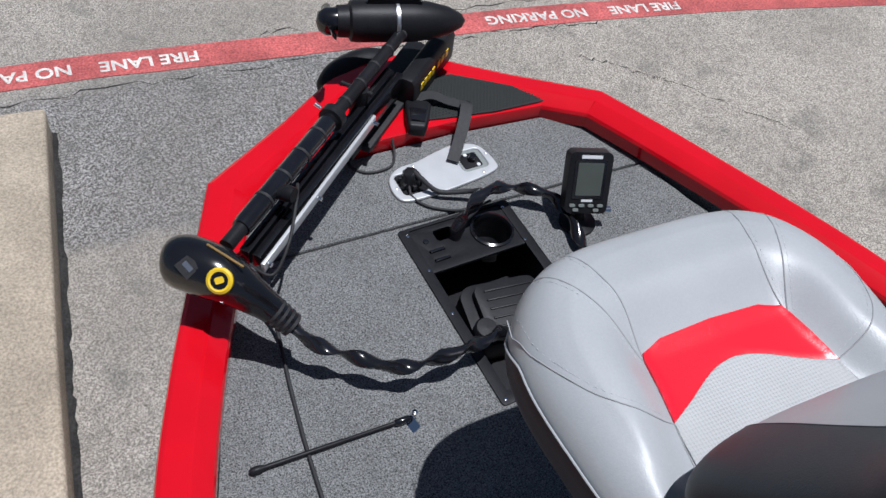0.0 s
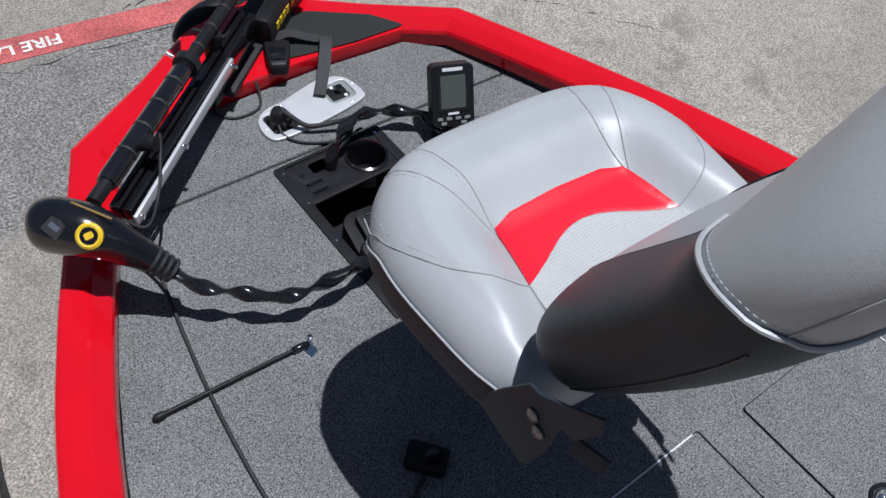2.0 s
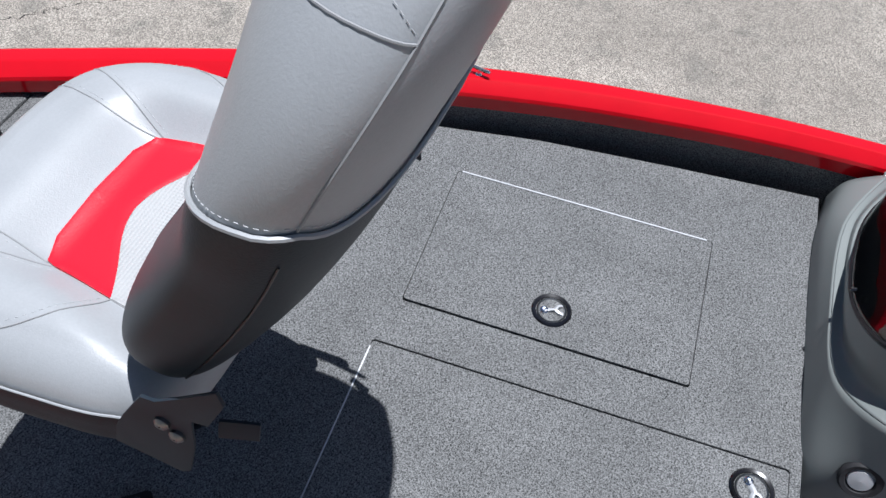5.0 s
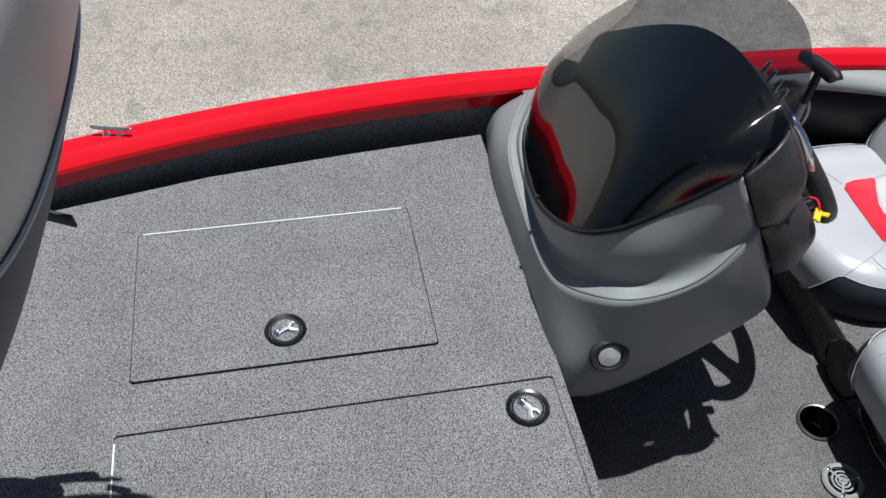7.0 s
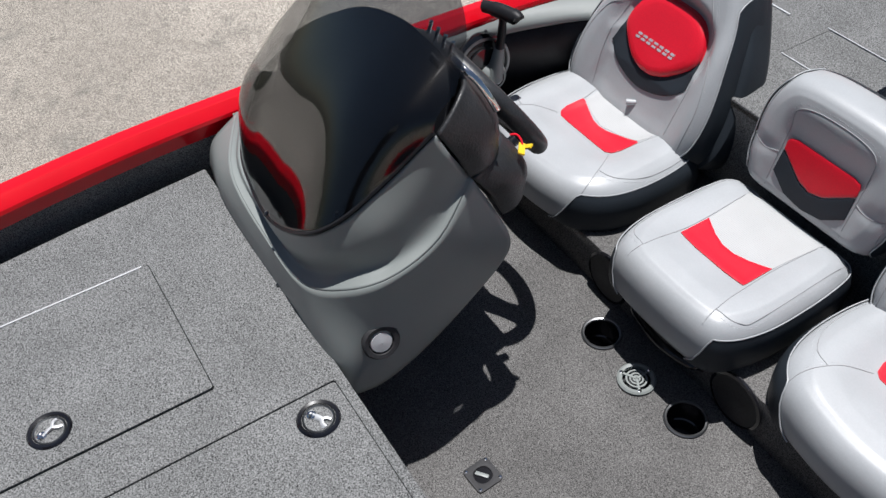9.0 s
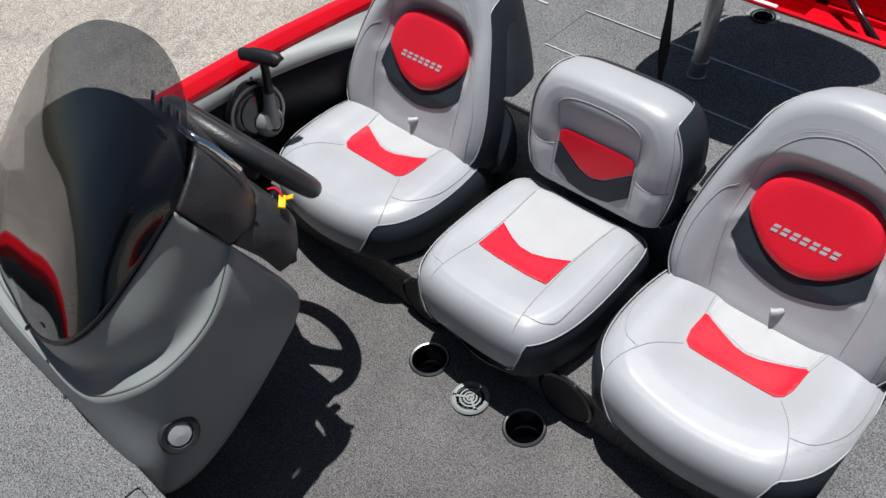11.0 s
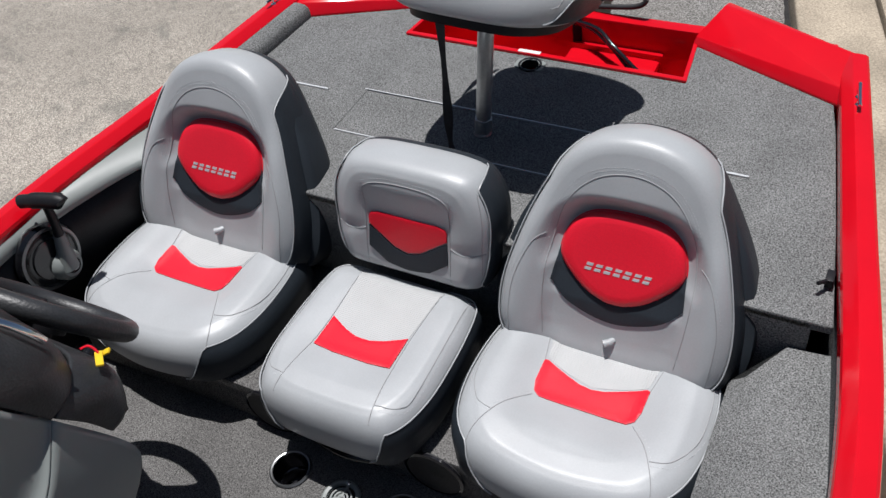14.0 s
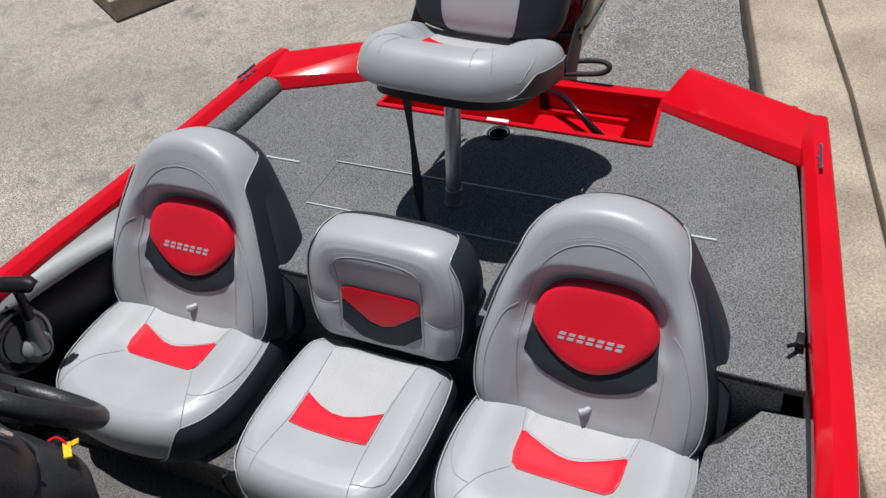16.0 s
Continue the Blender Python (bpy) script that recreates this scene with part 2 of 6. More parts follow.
def plate(outer, z0, z1, holes=(), bm=None, m=None):
    """A flat slab with holes right through it, from outlines in x and y."""
    bm = bm or bmesh.new()
    m = m or Matrix()
    loops = []
    for line in (outer, *holes):
        vs = [bm.verts.new((p[0], p[1], z1)) for p in line]
        loops.append(([bm.edges.new((vs[i], vs[(i + 1) % len(vs)])) for i in range(len(vs))], vs))
    edges = [e for es, _ in loops for e in es]
    top = [g for g in bmesh.ops.triangle_fill(bm, edges=edges, use_beauty=True)["geom"] if isinstance(g, bmesh.types.BMFace)]
    low = {}
    for _, vs in loops:
        for v in vs:
            low[v] = bm.verts.new((v.co.x, v.co.y, z0))
    for _, vs in loops:
        for i, v in enumerate(vs):
            w = vs[(i + 1) % len(vs)]
            bm.faces.new((v, w, low[w], low[v]))
    for f in top:
        bm.faces.new([low[v] for v in reversed(f.verts)])
    for v in [v for _, vs in loops for v in vs] + list(low.values()):
        v.co = m @ v.co
    return bm


def rounded(x0, x1, y0, y1, r, n=5):
    """A rectangle's outline with round corners."""
    out = []
    for cx, cy, a in ((x1 - r, y1 - r, 0), (x0 + r, y1 - r, 90), (x0 + r, y0 + r, 180), (x1 - r, y0 + r, 270)):
        out += [(cx + r * math.cos(radians(a + 90 * k / n)), cy + r * math.sin(radians(a + 90 * k / n))) for k in range(n + 1)]
    return out


def circle(x, y, r, n=28):
    return [(x + r * math.cos(2 * math.pi * k / n), y + r * math.sin(2 * math.pi * k / n)) for k in range(n)]


def between(table, y):
    """The value at y in a table of (y, value), by straight lines."""
    t = sorted(table)
    return float(np.interp(y, [a for a, _ in t], [b for _, b in t]))

# ---------------------------------------------------------------- ground
DECK, FLOOR, AFT_DECK = 1.0, 0.69, 1.05

bm = bmesh.new()
bmesh.ops.create_grid(bm, x_segments=40, y_segments=40, size=60)
tagged(finish("ground", bm, PAVING, smooth=False), "pale worn concrete and grey asphalt parking lot", "ground", kind="structure")

KERB_EDGE = [(-0.53, 4.1), (-0.69, 3.296), (-0.793, 2.741), (-0.88, 2.273), (-0.955, 1.821), (-1.18, 0.2), (-1.20, -0.3), (-1.081, -1.418), (-0.785, -2.5), (-0.446, -3.5), (-0.248, -4.282), (0.55, -7.4)]
edge = KERB_EDGE[1:]
bm = plate([(x, y) for x, y in edge] + [(0.2, -7.4), (-0.569, -4.335), (-0.80, -3.5), (-1.03, -2.5), (-1.33, -1.4), (-1.5, -0.3), (-1.48, 0.3), (-1.255, 1.82), (-0.99, 3.33)], -0.05, 0.13)
tagged(finish("kerb", bm, TAN, bevel=0.018, bev_seg=3), "weathered tan concrete kerb beside the boat", "kerb", kind="structure")
bm = plate([(-1.005, 3.33), (-1.27, 1.82), (-1.495, 0.3), (-1.515, -0.3), (-1.345, -1.4), (-1.045, -2.5), (-0.815, -3.5), (-0.584, -4.335), (0.185, -7.4), (-9, -7.4), (-9, 5.0)], -0.05, 0.135)
tagged(finish("pavement", bm, TAN, bevel=0.012), "tan concrete pavement slab behind the kerb", "pavement", kind="structure")

# the gritty joint between kerb and paving; its black also paints the kerb face's shade
line = spline([(x, y, 0) for x, y in KERB_EDGE[1:]], 14)
GRIT_SHADE = material("dark_grit_and_shade", (0.02, 0.019, 0.018), 0.95, grain=0.6, grain_scale=120, blot=0.4, blot_scale=12, bump=0.8, bump_scale=100)
jit = random.Random(4)
rings = []
for i, p in enumerate(line):
    w = 0.016 + 0.012 * jit.random()
    rings.append([p + Vector((-0.03, 0, 0.001)), p + Vector((-0.01, 0, 0.007)), p + Vector((w * 0.6, 0, 0.005)), p + Vector((w, 0, 0.0005))])
tagged(finish("kerb_joint", loft(rings, closed=False), GRIT_SHADE), "dark gritty joint along the kerb, with the kerb face's shade painted in", "joint", kind="structure")

# red fire lane stripe with white stencilled words
PAINT_RED = material("faded_red_paint", (0.40, 0.09, 0.085), 0.85, grain=0.45, grain_scale=120, blot=0.3, blot_scale=5, bump=0.4, bump_scale=140)
PAINT_WHITE = material("faded_white_paint", (0.62, 0.58, 0.54), 0.85, grain=0.3, grain_scale=150, blot=0.2, blot_scale=9)
STRIPE = [(-3.2, 3.80), (-0.80, 3.652), (-0.176, 3.581), (0.524, 3.487), (1.335, 3.395), (2.218, 3.237), (2.918, 3.077), (5.0, 2.55)]
line = spline([(x, y, 0) for x, y in STRIPE], 10)
HALF = 0.072
bm = loft([[Vector((p.x, p.y - HALF, 0.003)), Vector((p.x, p.y + HALF, 0.003)), Vector((p.x, p.y + HALF, 0.0)), Vector((p.x, p.y - HALF, 0.0))] for p in line])
stripe = tagged(finish("stripe", bm, PAINT_RED, smooth=False), "faded red painted stripe on the paving", "road marking", kind="structure")


# old cracks: one on each side of the stripe and one that runs towards the boat
for pts in ([(-1.289, 3.537, 0.000), (-0.340, 3.475, 0.000), (0.587, 3.379, 0.000), (1.178, 3.320, 0.000), (1.762, 3.245, 0.000)], [(0.221, 3.626, 0.000), (0.950, 3.558, 0.000), (1.756, 3.451, 0.000)], [(1.499, 3.067, 0.000), (1.720, 2.863, 0.000), (1.841, 2.724, 0.000), (2.153, 2.325, 0.000)]):
    rings = []
    for p in spline(pts, 16):
        w = max(0.0, 0.006 * jit.random() - 0.001)
        p = p + Vector((0.03 * (jit.random() - 0.5), 0.04 * (jit.random() - 0.5), 0))
        rings.append([p + Vector((0, -w, 0.0008)), p + Vector((0, 0, 0.0018)), p + Vector((0, w, 0.0008))])
    tagged(finish("crack", loft(rings, closed=False), GRIT_SHADE), "dark crack in the paving", "crack", kind="structure")


def lettering(name, text, size, m, mat, parent=None, depth=0.0006, label="", squeeze=1.0, shear=0.0, bold=0.0):
    cu = bpy.data.curves.new(name, "FONT")
    cu.body, cu.size, cu.extrude, cu.align_x, cu.align_y, cu.shear, cu.offset = text, size, depth, "CENTER", "CENTER", shear, bold
    cu.resolution_u = 3
    tmp = new(name, cu)
    dg = bpy.context.evaluated_depsgraph_get()
    me = bpy.data.meshes.new_from_object(tmp.evaluated_get(dg))
    bpy.data.objects.remove(tmp)
    bpy.data.curves.remove(cu)
    me.transform(m @ Matrix.Diagonal((squeeze, 1, 1, 1)))
    me.materials.clear()
    me.materials.append(mat)
    ob = new(name, me)
    if parent:
        ob.parent = parent
    if label:
        ob["label"] = label
    return ob


for word, x, w in (("FIRE LANE", -0.252, 1.0), ("NO PARKING", -0.80, 1.0), ("NO PARKING", 1.471, 1.0), ("FIRE LANE", 2.031, 1.0)):
    y = between([(a, b) for a, b in STRIPE], x)
    slope = math.degrees(math.atan2(between(STRIPE, x + 0.2) - between(STRIPE, x - 0.2), 0.4))
    lettering("letters", word, 0.085, pose(x, y, 0.0045, 0, 0, 180 + slope), PAINT_WHITE, stripe, 0.0005, "white stencilled words", bold=0.002)

# ---------------------------------------------------------------- the boat
boat = thing("bass_boat", "bright red aluminium bass boat with grey carpeted decks", "boat")

PORT = [(-1.83, -0.772), (-1.3, -0.862), (-0.8, -0.938), (-0.3, -0.958), (0.1, -0.962), (0.6, -0.938), (1.0, -0.876), (1.28, -0.790), (1.49, -0.702), (1.65, -0.624), (1.888, -0.509)]
STBD = [(-1.85, 0.75), (-1.726, 0.775), (-1.177, 0.820), (-0.80, 0.865), (-0.18, 0.884), (0.15, 0.884), (0.466, 0.857), (0.70, 0.820), (0.95, 0.766), (1.2, 0.700), (1.4, 0.631), (1.68, 0.522), (1.86, 0.445)]
RIM_Z = [(-1.9, 1.105), (-0.8, 1.105), (0.0, 1.10), (0.8, 1.09), (1.4, 1.075), (1.9, 1.06)]
LIP = [(-1.9, 0.74), (-0.5, 0.78), (0.6, 0.98), (1.2, 1.1), (1.9, 1.1)]
# the gunwale's section: (inwards from its outer edge, height over the rim line)
SECTION = [(0.0, -0.10), (0.0, -0.012), (0.003, -0.004), (0.010, 0.0), (0.030, 0.003), (0.047, 0.004), (0.051, 0.003), (0.074, -0.010), (0.079, -0.014), (0.082, -0.022), (0.082, -0.052), (0.074, -0.056), (0.02, -0.07)]


def gunwale(name, side, sign, bow):
    """One gunwale with its turn along the bow."""
    line = spline([(x, y, between(RIM_Z, y)) for y, x in side], 8) + [Vector(p) for p in bow]
    rings = []
    for i, p in enumerate(line):
        d0 = (p - line[max(i - 1, 0)]) if i else (line[1] - p)
        d1 = (line[i + 1] - p) if i < len(line) - 1 else d0
        d0, d1 = Vector((d0.x, d0.y, 0)).normalized(), Vector((d1.x, d1.y, 0)).normalized()
        n0, n1 = Vector((d0.y, -d0.x, 0)), Vector((d1.y, -d1.x, 0))
        n = (n0 + n1).normalized()
        inward = n / max(n.dot(n0), 0.5) * (1 if sign < 0 else -1)
        rings.append([p + inward * (u * between(LIP, p.y)) + Vector((0, 0, h)) for u, h in SECTION])
    return part(name, loft(rings), RED, boat, angle=6, bevel=0.0)


gunwale("port_gunwale", PORT, -1, [(-0.295, 2.033, 1.034), (-0.129, 2.142, 1.034), (-0.060, 2.172, 1.034)])
gunwale("starboard_gunwale", STBD, 1, [(0.277, 2.018, 1.034), (0.152, 2.114, 1.034)])

# hull sides down to the keel
port_line = [Vector((x, y, between(RIM_Z, y) - 0.09)) for y, x in PORT]
stbd_line = [Vector((x, y, between(RIM_Z, y) - 0.09)) for y, x in STBD]
bow_tip = [Vector((-0.129, 2.13, 0.96)), Vector((-0.02, 2.165, 0.96)), Vector((0.14, 2.1, 0.96))]
around = port_line + bow_tip + stbd_line[::-1]
rings = []
for s, z in ((1.0, None), (0.985, 0.75), (0.9, 0.42), (0.55, 0.12), (0.12, 0.0)):
    rings.append([Vector((p.x * s, (p.y - 0.1) * (1 if p.y < 1.5 else (0.4 + 0.6 * s)) + 0.1, p.z if z is None else z)) for p in around])
part("hull", loft(rings, caps=False), RED, boat, angle=50)

# bow panel: red pressed sheet with a raised border, and a black grip mat
bow_out = [(-0.495, 1.885), (-0.295, 2.024), (-0.129, 2.133), (-0.045, 2.170), (0.045, 2.160), (0.150, 2.104), (0.273, 2.010), (0.432, 1.868)]
bow_in = [(0.40, 1.872), (0.064, 1.902), (-0.162, 1.904), (-0.415, 1.905)]
bm = plate(bow_out + bow_in, 0.985, 1.0355)
part("bow_panel", bm, RED, boat, bevel=0.008)


def strip(name, pts, w, h, mat, parent, r=0.012):
    rings = []
    line = [Vector(p) for p in pts]
    for i, p in enumerate(line):
        d = (line[min(i + 1, len(line) - 1)] - line[max(i - 1, 0)]).normalized()
        n = Vector((-d.y, d.x, 0)).normalized()
        rings.append([p + n * a * w / 2 + Vector((0, 0, b * h)) for a, b in ((-1, 0), (-1, 0.7), (-0.8, 1), (0.8, 1), (1, 0.7), (1, 0))])
    return part(name, loft(rings), mat, parent)


mat_line = [(0.010, 2.0), (0.095, 2.056), (0.135, 2.047), (0.320, 1.918), (0.315, 1.890), (0.172, 1.897), (0.058, 1.914), (0.012, 1.922)]
MAT = material("grip_mat", (0.012, 0.014, 0.013), 0.6, grain=0.2, grain_scale=200)
grip = part("grip_mat", plate(mat_line, 1.035, 1.04), MAT, boat, "black rubber grip mat with diamond ribs")
bm = bmesh.new()


def inside(x, y, poly):
    hit, j = False, len(poly) - 1
    for i in range(len(poly)):
        (xa, ya), (xb, yb) = poly[i][:2], poly[j][:2]
        if (ya > y) != (yb > y) and x < (xb - xa) * (y - ya) / (yb - ya) + xa:
            hit = not hit
        j = i
    return hit


for i in range(50):
    for j in range(21):
        x, y = -0.06 + i * 0.009 + (j % 2) * 0.0045, 1.895 + j * 0.0078
        if inside(x, y, mat_line) and inside(x + 0.006, y + 0.004, mat_line) and inside(x - 0.006, y - 0.004, mat_line):
            v = [bm.verts.new((x + a, y + b, 1.0398)) for a, b in ((-0.0042, 0), (0, -0.0036), (0.0042, 0), (0, 0.0036))]
            t = bm.verts.new((x, y, 1.0425))
            for k in range(4):
                bm.faces.new((v[k], v[(k + 1) % 4], t))
tagged(finish("ribs", bm, MAT, grip, smooth=False), kind="stuff")

# ---- front deck with its hatches
HATCH = (0.217, 0.567, 0.203, 0.737)
LID = (-0.62, 0.111, 0.02, 0.756)
TRAY = (-0.183, 0.07, 1.24, 1.67)


def inset(table, sign, d, y):
    return between(table, y) - sign * d * between(LIP, y)


ys = [0.0, 0.3, 0.6, 0.9, 1.1, 1.24, 1.38, 1.53]
W = 0.084
front = [(inset(PORT, -1, W, y), y) for y in ys] + [(-0.53, 1.700)]
FOOT_S = [(-1.9, 0.07), (-0.2, 0.09), (0.0, 0.106), (0.3, 0.118), (0.6, 0.114), (1.2, 0.108), (1.9, 0.1)]
right = [(between(STBD, y) - between(FOOT_S, y), y) for y in ys] + [(0.445, 1.660)]


def rect(r, g=0.0, rad=0.006, port=0.0, stbd=0.0):
    return rounded(r[0] - g - port, r[1] + g + stbd, r[2] - g, r[3] + g, rad, 3)


outline = [p for p in right] + [p for p in reversed(front)]
bm = plate(outline, DECK - 0.02, DECK, [rect(HATCH, 0.0009, port=0.003), rect(LID, 0.0009, stbd=0.003), rect(TRAY, 0.002, 0.008)])
part("front_deck", bm, CARPET, boat, smooth=False, bevel=0.002, label="front deck in grey marine carpet")
bm = plate([(0.443, 1.666), (0.429, 1.77), (0.430, 1.868), (0.064, 1.900), (-0.43, 1.903), (-0.53, 1.706)], DECK - 0.02, DECK + 0.001)
part("bow_deck", bm, CARPET, boat, smooth=False, bevel=0.006, label="forward carpeted panel")
part("under_deck", plate([(p[0] * 0.99, p[1]) for p in outline], 0.90, 0.905, [rect(TRAY, 0.01)]), RUBBER, boat)


def latch(x, y, z, parent, turn=0.0):
    m = pose(x, y, z, 0, 0, turn)
    ring = part("latch", lathe([(0.037, -0.001), (0.038, 0.002), (0.035, 0.005), (0.030, 0.004), (0.028, -0.002)], m), BLACK_GLOSS, parent, "round flush pull latch")
    part("bowl", lathe([(0.0285, 0.0015), (0.026, -0.010), (0.0005, -0.012)], m, 24), RUBBER, ring)
    part("inner_ring", lathe([(0.0285, 0.001), (0.0265, 0.003), (0.0245, 0.0015), (0.024, -0.004)], m, 28), DULL_STEEL, ring, "grey metal inner ring")
    bm = tube([m @ Vector(p) for p in ((0, -0.012, -0.001), (0, 0.0, 0.003), (0, 0.008, 0.003))], [0.0070, 0.0056, 0.0056], squash=0.6)
    for s in (1, -1):
        tube([m @ Vector(p) for p in ((0, 0.006, 0.003), (s * 0.007, 0.012, 0.003), (s * 0.009, 0.019, 0.0))], [0.0050, 0.0050, 0.0058], bm, squash=0.7)
    part("handle", bm, SILVER, ring, "chrome forked lever")
    part("lock", lathe([(0.0085, -0.002), (0.0085, 0.004), (0.0065, 0.0055), (0.0045, 0.004), (0.0005, 0.004)], m @ pose(0, -0.014, 0), 16), CHROME, ring)


hatch = part("hatch_lid", plate(rect(HATCH, -0.0003), DECK - 0.02, DECK + 0.001), CARPET, boat, "carpeted storage hatch lid", bevel=0.0015, smooth=False)
lid = part("hatch_lid", plate(rect(LID, -0.0003), DECK - 0.02, DECK + 0.001), CARPET, boat, "wide carpeted hatch lid", bevel=0.0015, smooth=False)
part("hinge", box(0.5650, 0.5682, 0.215, 0.728, DECK - 0.004, DECK + 0.003), ALU, hatch, "thin bright metal hinge")
part("hinge", box(-0.60, 0.098, 0.7545, 0.7570, DECK - 0.004, DECK + 0.0025), ALU, lid, "thin bright metal hinge")
latch(0.288, 0.470, DECK, hatch, 200)
latch(0.057, 0.078, DECK, lid, 120)

# carpeted liners inside the gunwales, the bulkhead, the cockpit floor and the aft deck


def liner(name, side, sign, y0, y1, z0):
    """An upright carpeted lining from under the gunwale's lip down past the decks."""
    rings = []
    n = 40
    for i in range(n + 1):
        y = y0 + (y1 - y0) * i / n
        rim = between(side, y)
        face = rim - sign * 0.074 * between(LIP, y)
        zt = between(RIM_Z, y) - 0.045
        rings.append([Vector((face, y, z0)), Vector((face, y, zt)), Vector((rim - sign * 0.02, y, zt)), Vector((rim - sign * 0.02, y, z0))])
    return part(name, loft(rings), CARPET, boat)


liner("port_liner", PORT, -1, -1.80, 1.86, 0.66)
liner("starboard_liner", STBD, 1, -1.80, 1.85, 0.66)
part("bulkhead", box(-0.84, 0.775, -0.0, 0.02, 0.66, DECK - 0.004), CARPET, boat, bevel=0.003)
CUPS = [(0.110, -0.607), (-0.159, -0.608)]
DRAIN = (-0.028, -0.589)
PULL = (-0.037, -0.189)
bm = plate([(0.80, -0.0), (-0.86, -0.0), (-0.86, -0.70), (0.80, -0.70)], FLOOR - 0.03, FLOOR, [circle(x, y, 0.039) for x, y in CUPS] + [circle(*DRAIN, 0.03)])
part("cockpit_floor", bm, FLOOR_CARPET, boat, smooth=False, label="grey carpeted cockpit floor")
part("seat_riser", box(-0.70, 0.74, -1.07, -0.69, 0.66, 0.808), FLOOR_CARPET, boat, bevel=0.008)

# aft deck: three hinged lids and the motor well cut in
ay = [-1.80, -1.6, -1.3, -1.06]
aft = [(inset(STBD, 1, W, y), y) for y in ay] + [(inset(PORT, -1, W, y), y) for y in reversed(ay)]
aft[0], aft[-1] = (0.655, -1.83), (-0.70, -1.83)
aft_line = aft + [(-0.380, -1.85), (-0.398, -1.692), (0.354, -1.704), (0.338, -1.84)]
MID_LID = (-0.325, 0.328, -1.444, -1.280)
bm = plate(aft_line, AFT_DECK - 0.02, AFT_DECK, [rect(MID_LID, 0.001, 0.006), circle(-0.021, -1.660, 0.026)])
part("aft_deck", bm, CARPET, boat, smooth=False, bevel=0.004, label="aft deck in grey marine carpet")
part("under_deck", plate([(0.64, -1.67), (-0.72, -1.67), (-0.72, -1.07), (0.64, -1.07)], 0.95, 0.955), RUBBER, boat)
aft_lid = part("hatch_lid", plate(rect(MID_LID, -0.0006, 0.006), AFT_DECK - 0.02, AFT_DECK + 0.0005), CARPET, boat, "long carpeted aft hatch lid", bevel=0.002, smooth=False)
part("hinge", box(-0.27, 0.326, -1.2805, -1.2775, AFT_DECK - 0.004, AFT_DECK + 0.003), ALU, aft_lid, "thin bright metal hinge")
part("hinge", box(-0.322, 0.336, -1.4485, -1.4457, AFT_DECK - 0.004, AFT_DECK + 0.003), ALU, aft_lid, "thin bright metal hinge")
part("hinge", box(-0.612, -0.552, -1.406, -1.401, AFT_DECK - 0.004, AFT_DECK + 0.004), ALU, aft_lid, "thin bright metal hinge")
part("hinge", box(0.429, 0.53, -1.4205, -1.4155, AFT_DECK - 0.004, AFT_DECK + 0.004), ALU, aft_lid, "thin bright metal hinge")
part("aft_bulkhead", box(-0.80, 0.70, -1.085, -1.06, 0.66, AFT_DECK - 0.003), CARPET, boat, bevel=0.004)

# port side shelf beside the seat
rings = []
for i in range(9):
    y = -1.056 + i * 0.12
    cut = y + 0.07 * (1 - i / 8) ** 4
    rings.append([Vector((-0.70, cut, 0.66)), Vector((-0.70 + 0.012, cut, 0.92)), Vector((-0.715, cut, 0.945)), Vector((-0.77, y, 0.975)), Vector((-0.885, y, 0.985)), Vector((-0.885, y, 0.66))])
part("side_shelf", loft(rings), CARPET, boat, label="sloping carpeted side shelf")

# ---------------------------------------------------------------- cushions


